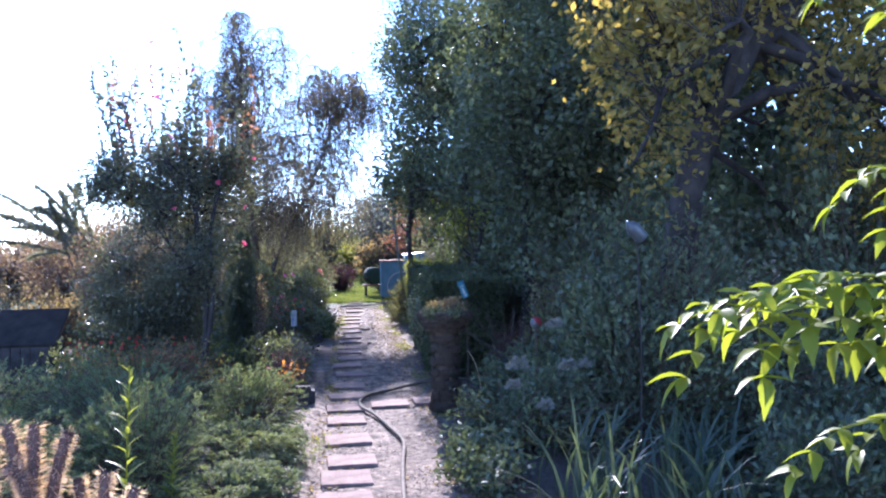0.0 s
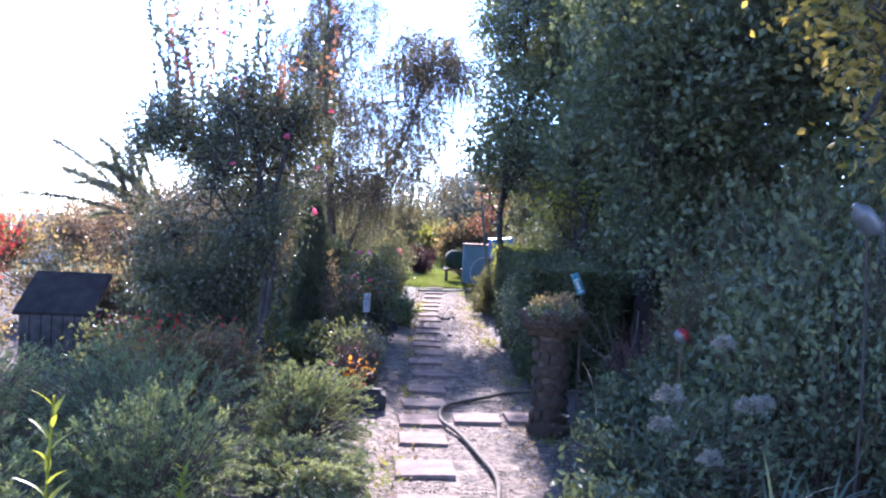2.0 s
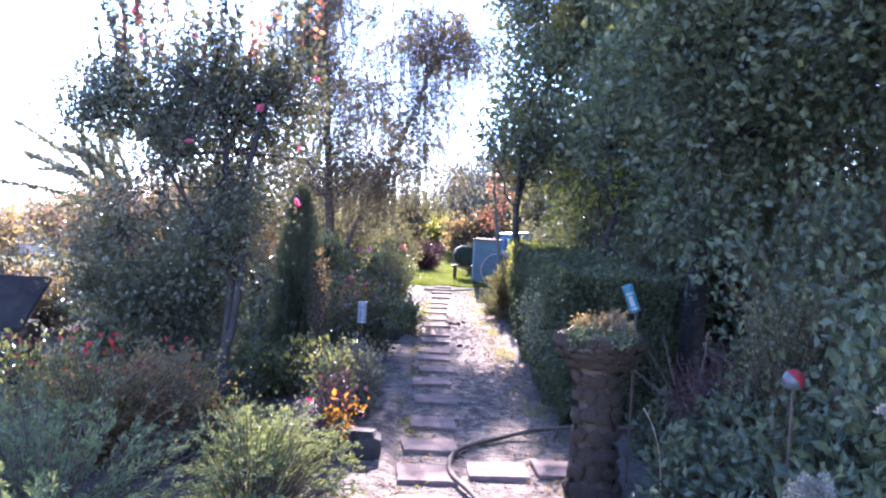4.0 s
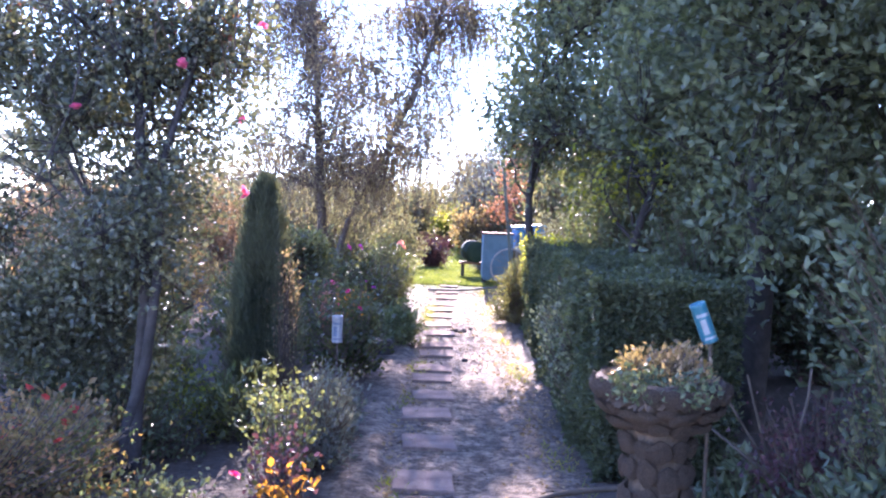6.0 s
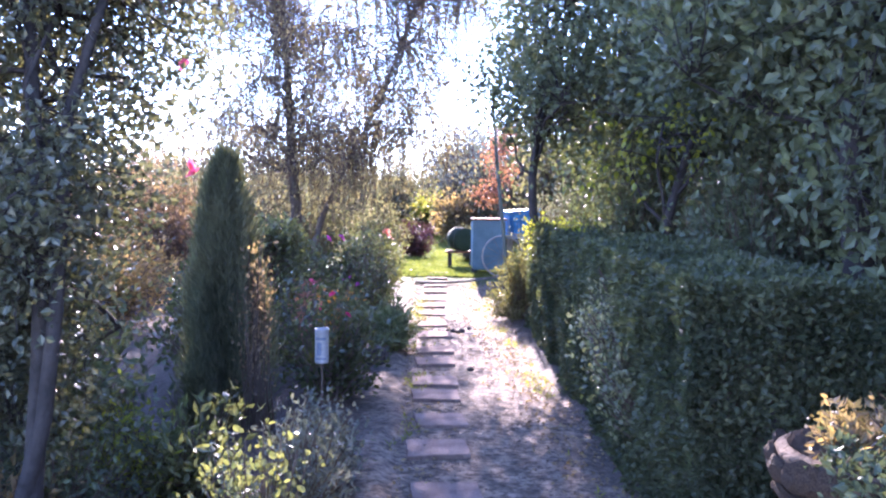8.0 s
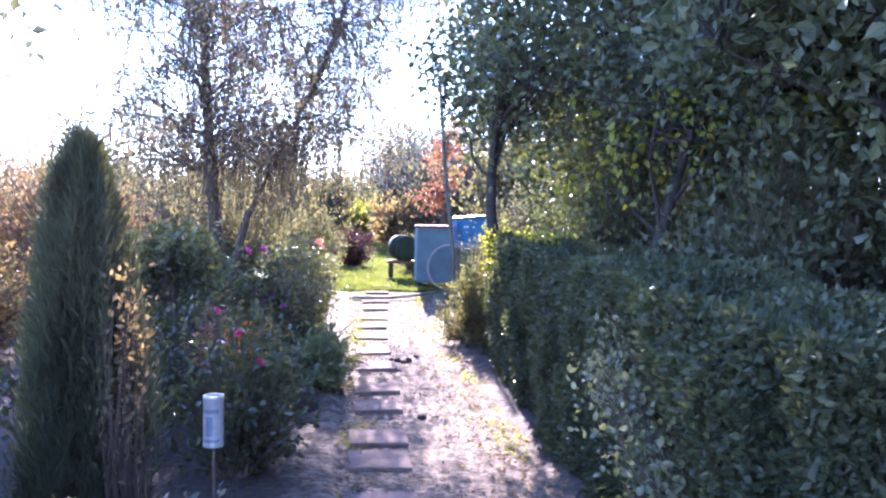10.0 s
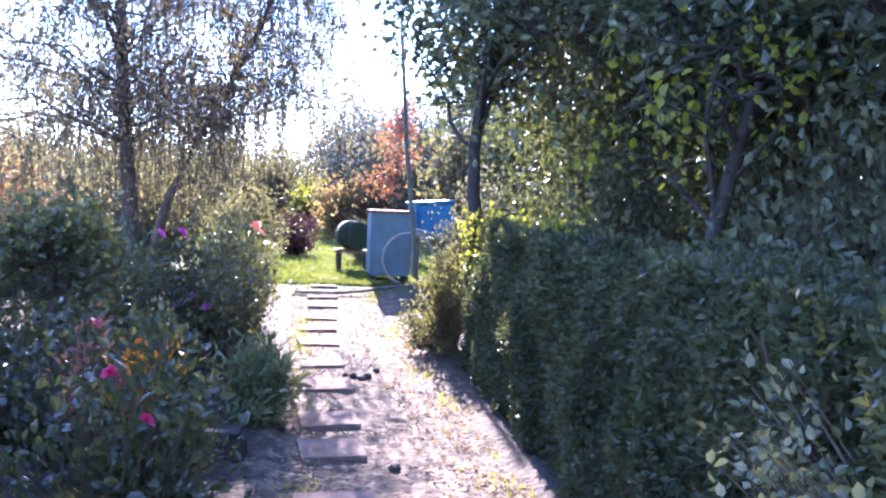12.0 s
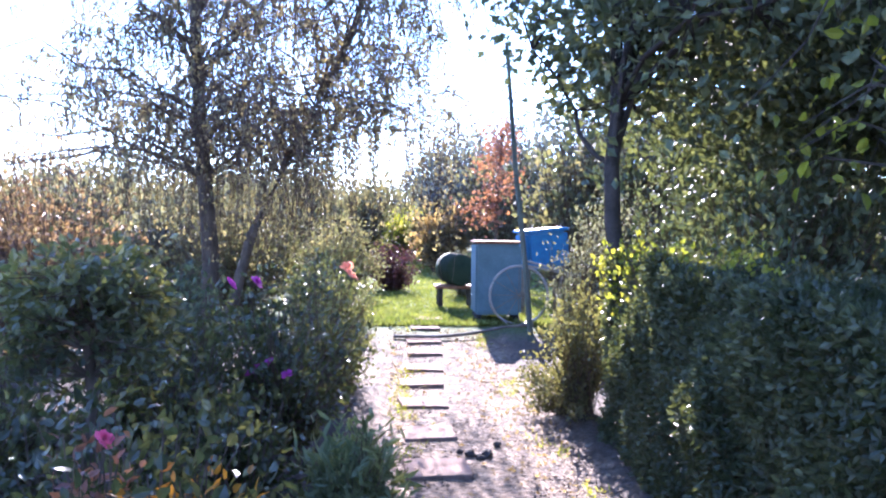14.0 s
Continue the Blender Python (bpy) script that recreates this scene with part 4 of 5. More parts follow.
BEDS = [
    # name, at, label, category, blobs, twigs, per, size, leaf
    ("salvia_bush", (-1.85, 8.35, -0.1), "bushy plant with orange red autumn leaves", "shrub", [(0, 0, 0.42, 0.55, 0.5, 0.42), (0.45, 0.1, 0.38, 0.4, 0.4, 0.36)], 520, 32, (0.027, 0.017), "salvia"),
    ("perennial_clump", (-1.05, 8.55, -0.1), "dark green leafy perennial clump in the bed", "perennial", [(0, 0, 0.18, 0.35, 0.35, 0.2)], 180, 18, (0.036, 0.018), "dense"),
    ("perennial_clump", (-0.85, 7.95, -0.1), "low green perennial clump in the bed", "perennial", [(0, 0, 0.14, 0.3, 0.3, 0.16)], 140, 16, (0.028, 0.015), "dense"),
    ("perennial_clump", (-1.75, 9.5, -0.1), "green leafy perennial clump in the bed", "perennial", [(0, 0, 0.25, 0.4, 0.4, 0.28)], 170, 14, (0.06, 0.028), "olive"),
    ("perennial_clump", (-1.35, 10.6, -0.1), "yellow green perennial clump behind the small tree", "perennial", [(0, 0, 0.25, 0.4, 0.4, 0.26)], 190, 16, (0.045, 0.018), "lime"),
    ("perennial_clump", (-1.5, 10.0, -0.1), "dark leafy clump behind the small tree", "perennial", [(0, 0, 0.25, 0.45, 0.4, 0.28)], 190, 16, (0.04, 0.02), "dense"),
    ("golden_shrub", (-4.7, 10.4, -0.1), "olive golden rounded shrub", "shrub", [(0, 0, 0.45, 0.8, 0.7, 0.5), (-0.9, 0.6, 0.5, 0.8, 0.8, 0.55)], 500, 18, (0.05, 0.03), "olive"),
    ("shrub", (-4.2, 8.8, -0.1), "dark shrub beside the timber box", "shrub", [(0, 0, 0.35, 0.6, 0.6, 0.4)], 260, 18, (0.05, 0.03), "dense"),
    ("perennial_clump", (-2.6, 9.4, -0.1), "dark leafy perennial clump in the bed", "perennial", [(0, 0, 0.3, 0.5, 0.5, 0.34)], 200, 14, (0.06, 0.03), "tree"),
    ("rose_bush", (-0.5, 8.75, -0.1), "low rose bush with wine red and green leaves", "rose", [(0, 0, 0.28, 0.3, 0.32, 0.28)], 150, 22, (0.03, 0.02), "wine"),
    ("rose_bush", (-0.55, 9.35, -0.1), "young green rose bush", "rose", [(0, 0, 0.35, 0.28, 0.3, 0.34)], 170, 20, (0.032, 0.02), "tree"),
    ("lavender", (-0.46, 10.0, -0.1), "grey green lavender clump beside the path", "lavender", [(0, 0, 0.28, 0.24, 0.4, 0.3)], 220, 26, (0.04, 0.012), "silver"),
    ("sage_bush", (-0.44, 10.7, -0.1), "silvery sage clump beside the path", "shrub", [(0, 0, 0.22, 0.22, 0.35, 0.26)], 160, 22, (0.04, 0.018), "silver"),
    ("peony_bush", (-1.1, 10.6, -0.1), "green perennial clump below the tree", "perennial", [(0, 0, 0.25, 0.45, 0.5, 0.26)], 200, 14, (0.07, 0.03), "tree"),
    ("rose_bush", (-0.55, 12.6, -0.1), "dark leaved rose bush", "rose", [(0, 0, 0.45, 0.42, 0.5, 0.45)], 240, 19, (0.05, 0.031), "rose"),
    ("rose_bush", (-0.75, 13.6, -0.1), "dark leaved rose bush with red blooms", "rose", [(0, 0, 0.42, 0.5, 0.5, 0.42)], 260, 19, (0.05, 0.031), "rose"),
    ("rose_bush", (-0.65, 14.9, -0.1), "low dark rose bush", "rose", [(0, 0, 0.32, 0.45, 0.5, 0.33)], 220, 19, (0.05, 0.031), "rose"),
    ("rose_bush", (-0.6, 16.1, -0.1), "tall dark rose bush with magenta blooms", "rose", [(0, 0, 0.6, 0.5, 0.6, 0.55)], 300, 19, (0.05, 0.031), "rose"),
    ("rose_bush", (-0.45, 17.4, -0.1), "tall sunlit rose bush with a salmon bloom", "rose", [(0, 0, 0.62, 0.5, 0.6, 0.58)], 300, 26, (0.04, 0.025), "tree"),
    ("rose_bush", (-0.35, 18.6, -0.05), "leafy sunlit rose bush beside the lawn", "rose", [(0, 0, 0.6, 0.42, 0.6, 0.55)], 260, 26, (0.04, 0.025), "tree"),
    ("phlox_clump", (-0.12, 14.8, -0.1), "light green leafy perennial at the path edge", "perennial", [(0, 0, 0.24, 0.22, 0.32, 0.28)], 150, 16, (0.085, 0.022), "juniper"),
    ("rose_bush", (-1.15, 14.1, -0.1), "dark leaved rose bush", "rose", [(0, 0, 0.4, 0.5, 0.5, 0.42)], 240, 16, (0.05, 0.031), "rose"),
    ("rose_bush", (-1.1, 15.7, -0.1), "dark leaved rose bush", "rose", [(0, 0, 0.45, 0.5, 0.6, 0.45)], 240, 16, (0.05, 0.031), "rose"),
    ("rose_bush", (-1.75, 14.2, -0.1), "dark leaved rose bush", "rose", [(0, 0, 0.5, 0.5, 0.6, 0.5)], 240, 16, (0.05, 0.031), "rose"),
    ("rose_bush", (-1.5, 13.0, -0.1), "dark leaved rose bush", "rose", [(0, 0, 0.4, 0.5, 0.6, 0.42)], 240, 14, (0.06, 0.04), "rose"),
    ("shrub", (-1.9, 15.2, -0.1), "rounded olive green shrub in the rose bed", "shrub", [(0, 0, 0.5, 0.55, 0.7, 0.52)], 260, 16, (0.06, 0.035), "tree"),
    ("shrub", (-1.6, 17.2, -0.1), "dark green shrub in the rose bed", "shrub", [(0, 0, 0.55, 0.7, 0.8, 0.6)], 400, 18, (0.06, 0.035), "dense"),
    ("shrub", (-2.6, 11.6, -0.1), "dark shrub behind the small tree", "shrub", [(0, 0, 0.55, 0.8, 0.8, 0.65)], 400, 18, (0.06, 0.035), "dense"),
    ("shrub", (-1.9, 10.8, -0.1), "dark shrub behind the small tree", "shrub", [(0, 0, 0.5, 0.6, 0.6, 0.55)], 320, 18, (0.06, 0.035), "dense"),
    ("golden_shrub", (-4.6, 13.4, -0.1), "olive golden rounded shrub", "shrub", [(0, 0, 0.55, 1.2, 0.9, 0.62), (1.3, 0.3, 0.5, 0.8, 0.8, 0.6)], 800, 20, (0.05, 0.03), "olive"),
    ("golden_shrub", (-3.4, 16.0, -0.1), "olive golden rounded shrub", "shrub", [(0, 0, 0.6, 1.1, 0.9, 0.65)], 600, 20, (0.05, 0.03), "olive"),
    ("autumn_shrub", (-3.2, 19.5, -0.05), "reddish brown autumn shrub", "shrub", [(0, 0, 1.0, 1.0, 0.9, 1.05), (-1.2, 0.3, 1.05, 0.9, 0.9, 1.15)], 800, 22, (0.06, 0.04), "rust"),
    ("autumn_shrub", (-5.2, 18.5, -0.05), "reddish brown autumn shrub", "shrub", [(0, 0, 1.1, 1.2, 0.9, 1.15)], 700, 22, (0.06, 0.04), "rust"),
    ("small_tree", (-3.2, 12.6, -0.1), "small tree with rusty sparse leaves", "tree", [(0, 0, 1.5, 0.5, 0.5, 0.6)], 220, 14, (0.05, 0.03), "rust"),
    ("red_sumac", (-5.9, 13.6, -0.1), "bright red leaved sumac", "tree", [(0, 0, 1.55, 0.7, 0.6, 0.5)], 150, 12, (0.08, 0.035), "red"),
    ("rose_bush", (-0.6, 20.2, 0.0), "leafy rose bush by the lawn", "rose", [(0, 0, 0.5, 0.5, 0.6, 0.5)], 240, 14, (0.06, 0.04), "tree"),
    ("barberry", (0.3, 26.0, 0.08), "round purple red barberry", "shrub", [(0, 0, 0.45, 0.5, 0.5, 0.45)], 220, 18, (0.05, 0.035), "wine"),
    ("tall_grass", (1.5, 25.0, 0.08), "pale green feathery shrub on the lawn", "shrub", [(0, 0, 0.4, 0.5, 0.7, 0.42)], 240, 20, (0.07, 0.014), "silver"),
    ("privet_shrub", (-1.8, 22.5, 0.05), "light green shrub behind the birch", "shrub", [(0, 0, 0.9, 1.2, 0.8, 0.95)], 500, 18, (0.06, 0.04), "far"),
    ("privet_shrub", (-0.6, 24.5, 0.05), "light green shrub beside the lawn", "shrub", [(0, 0, 0.7, 0.8, 0.8, 0.75)], 400, 18, (0.06, 0.04), "far"),
]
for name, at, label, cat, blobs, tw, per, size, leaf in BEDS:
    plant(name, at, label, cat, blobs, tw, per, size, leaf, spread=0.05, run=0.75, gap=0.4 if name == "rose_bush" else 0.2, fancy=name in ("rose_bush", "phlox_clump"), foot=0.1)

# ---- distance ----
FAR = [
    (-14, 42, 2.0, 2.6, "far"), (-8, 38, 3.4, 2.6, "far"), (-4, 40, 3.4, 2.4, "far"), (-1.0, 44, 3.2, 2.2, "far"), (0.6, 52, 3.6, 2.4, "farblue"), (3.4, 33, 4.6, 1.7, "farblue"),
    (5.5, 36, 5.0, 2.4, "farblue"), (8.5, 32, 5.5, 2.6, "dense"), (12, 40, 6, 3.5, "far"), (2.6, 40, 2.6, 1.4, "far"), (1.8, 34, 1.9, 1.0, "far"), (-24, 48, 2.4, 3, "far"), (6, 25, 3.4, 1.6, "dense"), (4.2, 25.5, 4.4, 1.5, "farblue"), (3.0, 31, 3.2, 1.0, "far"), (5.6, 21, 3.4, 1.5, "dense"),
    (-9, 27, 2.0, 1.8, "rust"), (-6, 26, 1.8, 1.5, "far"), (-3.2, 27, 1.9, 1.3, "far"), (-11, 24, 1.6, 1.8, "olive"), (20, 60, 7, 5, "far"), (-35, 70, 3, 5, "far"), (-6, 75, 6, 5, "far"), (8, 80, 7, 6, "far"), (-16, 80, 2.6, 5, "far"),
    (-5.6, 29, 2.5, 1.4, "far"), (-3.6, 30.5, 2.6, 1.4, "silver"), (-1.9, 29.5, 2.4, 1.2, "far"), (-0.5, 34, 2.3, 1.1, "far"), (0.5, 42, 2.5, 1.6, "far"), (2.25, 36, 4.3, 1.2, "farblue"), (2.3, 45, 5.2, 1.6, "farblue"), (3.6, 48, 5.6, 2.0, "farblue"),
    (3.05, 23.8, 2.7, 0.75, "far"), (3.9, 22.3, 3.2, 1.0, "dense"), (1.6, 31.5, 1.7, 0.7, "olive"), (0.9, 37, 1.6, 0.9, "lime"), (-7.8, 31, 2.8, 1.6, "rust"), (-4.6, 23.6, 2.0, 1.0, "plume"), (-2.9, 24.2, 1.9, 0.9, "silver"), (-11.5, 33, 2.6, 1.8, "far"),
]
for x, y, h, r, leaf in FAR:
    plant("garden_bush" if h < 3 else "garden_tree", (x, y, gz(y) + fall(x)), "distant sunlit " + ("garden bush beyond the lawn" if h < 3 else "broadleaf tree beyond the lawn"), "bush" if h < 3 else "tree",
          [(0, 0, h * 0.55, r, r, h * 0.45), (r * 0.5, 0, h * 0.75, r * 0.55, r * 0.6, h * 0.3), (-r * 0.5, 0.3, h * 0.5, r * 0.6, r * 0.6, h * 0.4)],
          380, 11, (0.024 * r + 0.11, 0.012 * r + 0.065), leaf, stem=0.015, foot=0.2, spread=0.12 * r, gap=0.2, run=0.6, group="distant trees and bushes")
plant("red_maple", (2.5, 28.5, 0.08), "slender tree with salmon red autumn leaves", "tree",
      [(0, 0, 2.2, 0.55, 0.6, 0.6), (0.1, 0, 3.0, 0.3, 0.35, 0.45), (-0.3, 0, 1.4, 0.45, 0.5, 0.4)], 170, 12, (0.1, 0.06), "coral", trunk=([(0, 0, 0), (0, 0, 1.5), (0.1, 0, 3.0)], 0.05, 0.02), spread=0.11, gap=0.42, crown="crown")

# ---- foreground plants ----
def iris_clump(at, count, height, label):
    ob = thing("iris_clump", at, label, "iris", "iris clumps")
    for i in range(count):
        a, lean = rng.uniform(0, 6.28), rng.uniform(0.15, 0.9)
        h = height * rng.uniform(0.65, 1.15)
        t = np.linspace(0, 1, 7)[:, None]
        d = np.array([[math.cos(a), math.sin(a), 0]])
        line = np.array([[rng.normal(scale=0.12), rng.normal(scale=0.12), 0]]) + d * lean * h * t ** 2.2 + np.array([[0, 0, 1]]) * h * (t - 0.42 * lean * t ** 3)
        s = np.array([[-math.sin(a), math.cos(a), 0]]) * 0.011 * (1 - t ** 3)
        v = np.stack([line - s, line + s + [[0, 0, 0.002]]], 1).reshape(-1, 3)
        f = [(2 * k, 2 * k + 1, 2 * k + 3, 2 * k + 2) for k in range(6)]
        put("blade", mesh_np("blade", v, f, "iris", True), ob)
    return ob


for x, y, c in ((1.55, 5.0, 44), (1.95, 4.6, 44), (2.3, 5.1, 36), (1.35, 4.3, 34), (1.8, 4.0, 30)):
    iris_clump((x, y, -0.1), c, 0.72, "clump of arching grey green iris leaves")


def leaflet_mesh(name, ln, w, mat, curl=0.3):
    """A toothed, folded, down-curved leaflet."""
    v, f, m = [], [], 9
    for i in range(m):
        t = i / (m - 1)
        half = w * 0.5 * (math.sin(math.pi * min(1, t * 1.02) ** 0.75) + 0.02) * (1.0 + (0.10 if i % 2 else -0.06))
        z = -curl * ln * t * t
        v += [(t * ln, half, z + half * 0.35), (t * ln, 0, z), (t * ln, -half, z + half * 0.35)]
    for i in range(m - 1):
        for k in range(2):
            f.append((3 * i + k, 3 * i + k + 1, 3 * i + k + 4, 3 * i + k + 3))
    return mesh_np(name, v, f, mat, True)


LEAFLETS = [leaflet_mesh("leaflet", 0.066 + 0.008 * i, 0.027 + 0.003 * i, "bright", 0.12 + 0.12 * i) for i in range(4)]


def pinnate_branch(at, run, fronds, label):
    """A twig carrying feather-shaped leaves of paired leaflets."""
    ob = thing("ash_branch", at, label, "branch", "overhanging leafy branches")
    run = np.array(run, float)
    put("twig", mesh_np("twig", *tubes(run[None], 0.006, 0.003, 6), "lime", True), ob)
    for i in range(fronds):
        t = (i + 0.5) / fronds * (len(run) - 1)
        q = run[int(t)] * (1 - t % 1) + run[min(int(t) + 1, len(run) - 1)] * (t % 1)
        a = math.pi + rng.normal(scale=0.9)
        d = np.array([math.cos(a), math.sin(a) * 0.8, rng.uniform(-0.55, 0.45)])
        d /= np.linalg.norm(d)
        ln = rng.uniform(0.12, 0.2)
        rib = np.array([q + d * ln * u + [0, 0, -0.10 * u * u] for u in np.linspace(0, 1, 5)])
        put("leaf_stalk", mesh_np("leaf_stalk", *tubes(rib[None], 0.0022, 0.001, 4), "lime"), ob)
        for j in range(4):
            for sgn in (-1, 1):
                p = rib[min(j + 1, 4)]
                yaw = math.atan2(d[1], d[0]) + sgn * rng.uniform(0.7, 1.15)
                put("leaflet", LEAFLETS[int(rng.integers(0, 4))], ob, at=Vector(p), turn=(rng.uniform(-0.4, 0.4), rng.uniform(-0.2, 0.45), yaw))
        put("leaflet", LEAFLETS[3], ob, at=Vector(rib[-1]), turn=(rng.uniform(-0.4, 0.4), rng.uniform(0.3, 0.9), math.atan2(d[1], d[0])))
    return ob


pinnate_branch((1.83, 2.05, 1.33), [(0.28, 0.25, -0.05), (0, 0, 0), (-0.3, -0.05, 0.06), (-0.6, -0.1, 0.08), (-0.92, -0.15, 0.0)], 36, "overhanging branch with bright lime green toothed leaves")
pinnate_branch((2.0, 2.5, 1.68), [(-0.02, -0.18, -0.05), (0, 0, 0), (-0.2, 0, 0.03), (-0.38, 0, 0.03)], 6, "overhanging branch with bright lime green toothed leaves")
pinnate_branch((1.6, 2.1, 1.02), [(0.54, 0.2, -0.12), (0, 0, 0), (-0.15, 0, 0), (-0.3, 0, -0.03)], 3, "overhanging branch with bright lime green toothed leaves")
pinnate_branch((1.97, 2.42, 2.27), [(0, 0, 0), (-0.4, 0, 0.05), (-0.7, 0, 0.06)], 4, "overhanging branch with bright lime green toothed leaves")
plant("ash_sapling", (2.3, 2.3, -0.1), "ash sapling leaning over the path", "sapling", [(0, 0, 1.3, 0.4, 0.4, 1.1)], 60, 12, (0.1, 0.04), "bright",
      trunk=([(0, 0, 0), (-0.1, 0, 0.8), (-0.3, 0, 1.5), (-0.35, 0.1, 2.5)], 0.03, 0.012), fancy=True, droop=0.6, gap=0.0, crown="crown")


def cholla(at):
    """Upright ribbed cactus stems bristling with pale spines."""
    ob = thing("cholla_cactus", at, "brown branching cholla cactus bristling with pale spines", "cactus")
    starts = [((0, 0, 0), (0.02, 0, 0.55)), ((0, 0, 0.3), (-0.25, 0.05, 0.55)), ((0, 0, 0.25), (0.2, 0, 0.45)), ((-0.25, 0.05, 0.53), (-0.3, 0.05, 0.93)), ((-0.16, 0, 0.48), (-0.17, 0.02, 0.98)),
              ((-0.2, 0.04, 0.5), (-0.24, 0.05, 0.9)), ((0.02, 0, 0.53), (-0.09, 0, 0.99)), ((0.02, 0, 0.53), (0.0, 0.02, 0.98)), ((0.04, 0, 0.5), (0.12, 0, 0.95)), ((0.0, 0, 0.62), (-0.07, -0.05, 0.86)),
              ((0.2, 0, 0.45), (0.15, 0, 0.78)), ((0.2, 0, 0.45), (0.24, 0.02, 0.8)), ((0.2, 0, 0.42), (0.34, 0.03, 0.73)), ((-0.25, 0.05, 0.55), (-0.43, 0, 0.84)), ((-0.28, 0.05, 0.6), (-0.37, 0.08, 0.95)),
              ((0.05, -0.08, 0.35), (0.07, -0.12, 0.7)), ((-0.08, -0.08, 0.35), (-0.1, -0.14, 0.8)), ((-0.1, -0.1, 0.4), (-0.2, -0.14, 0.75)), ((-0.3, 0.0, 0.55), (-0.33, -0.08, 0.82))]
    for s, e in starts:
        r = bends(np.array([s]), np.array([e]), rng.normal(scale=0.015, size=(1, 3)), 14)
        v, f = tubes(r, 0.021, 0.018, 10)
        ring = np.arange(len(v)) % 20
        c = np.repeat(r[0], 10, 0)
        v = c + (v - c) * np.where((ring // 10 + ring) % 2 == 0, 1.18, 0.9)[:, None]
        st = put("stem", mesh_np("stem", v, f, "cactus", True), ob)
        n = 900
        t = rng.uniform(0, 13.99, n)
        i = t.astype(int)
        p = r[0][i] * (1 - (t - i))[:, None] + r[0][i + 1] * (t - i)[:, None]
        axis = unit(np.array(e, float) - np.array(s, float))
        d = rand_dirs(n)
        d = unit(d - axis * (d @ axis)[:, None] * 0.7)
        put("spine_cover", mesh_np("spine_cover", *small_leaves(p + d * 0.018, d, 0.03 * rng.uniform(0.5, 1.4, n), 0.0024), "spine"), st, "pale pinkish spines", kind="stuff")
    return ob


cholla((-1.05, 3.2, -0.1))


def lily_stalk(at, height, label, lean=(0.1, 0.0)):
    ob = thing("lily_stalk", at, label, "lily", "leafy stalks")
    t = np.linspace(0, 1, 9)[:, None]
    line = np.array([[lean[0], lean[1], 0]]) * t ** 1.5 + np.array([[0, 0, height]]) * t
    put("stem", mesh_np("stem", *tubes(line[None], 0.006, 0.003, 5), "lime"), ob)
    k = 34
    lm = leaflet_mesh("leaf", 0.125, 0.024, "lime", 0.3)
    for i in range(k):
        u = 0.25 + 0.75 * i / k
        p = line[int(u * 8)] * (1 - (u * 8) % 1) + line[min(int(u * 8) + 1, 8)] * ((u * 8) % 1)
        o = put("leaf", lm, ob, at=Vector(p), turn=(0, -0.5 - 0.5 * u, i * 2.4))
        o.scale = [1.25 - 0.75 * u] * 3
    return ob


lily_stalk((-0.84, 3.57, -0.1), 1.13, "upright yellow green lily stalk with narrow leaves", (0.04, 0))
lily_stalk((-0.95, 5.2, -0.1), 0.5, "short yellow green lily stalk with narrow leaves", (0.03, 0))

# ---- flowers in the beds ----
def named(prefix, label_bit):
    return [o for o in scene.objects if o.name.startswith(prefix) and label_bit in o.get("label", "")][0]


red = named("rose_bush", "red blooms")
bloom(red, "crimson", [(-0.66, 13.2, 0.52), (-0.62, 13.15, 0.49)], 0.95, "crimson rose")
bloom(named("rose_bush", "dark leaved rose bush"), "crimson", [(-0.5, 12.2, 0.74), (-0.4, 12.2, 0.6)], 0.75, "crimson rose")
bloom(red, "pink", [(-0.76, 13.3, 0.72)], 0.75, "pink rose")
bloom(named("rose_bush", "magenta"), "magenta", [(-0.6, 15.75, 0.52), (-0.68, 15.7, 0.48), (-0.5, 15.7, 0.46), (-0.85, 15.9, 0.95), (-0.7, 15.9, 0.96)], 1.1, "magenta flower")
bloom(named("rose_bush", "salmon"), "salmon", [(-0.22, 17.1, 0.98), (-0.2, 17.05, 0.93)], 1.5, "salmon rose")
bloom(named("salvia_bush", "orange"), "red", [(-2.0 + rng.uniform(-0.5, 0.7), 8.4 + rng.uniform(0, 0.4), 0.5 + rng.uniform(-0.1, 0.15)) for _ in range(46)], 0.5, "small red flower head")
bloom(named("rose_bush", "wine red"), "crimson", [(-0.62, 8.5, 0.3)], 0.8, "red rose")
plant("autumn_sprig", (-0.57, 13.25, -0.1), "sprig of amber orange autumn leaves", "shrub", [(0, 0, 0.72, 0.17, 0.12, 0.12)], 16, 11, (0.038, 0.02), "amber", fancy=True, gap=0, spread=0.04)
plant("autumn_sprig", (-0.8, 13.3, -0.1), "sprig of rusty red autumn leaves", "shrub", [(0, 0, 0.75, 0.1, 0.1, 0.14)], 16, 12, (0.042, 0.02), "coral", fancy=True, gap=0, spread=0.04)
plant("autumn_sprig", (-0.42, 8.55, -0.1), "rose shoot with bright yellow leaves", "shrub", [(0, 0, 0.38, 0.12, 0.12, 0.1)], 9, 9, (0.04, 0.026), "amber", fancy=True, gap=0, spread=0.03)
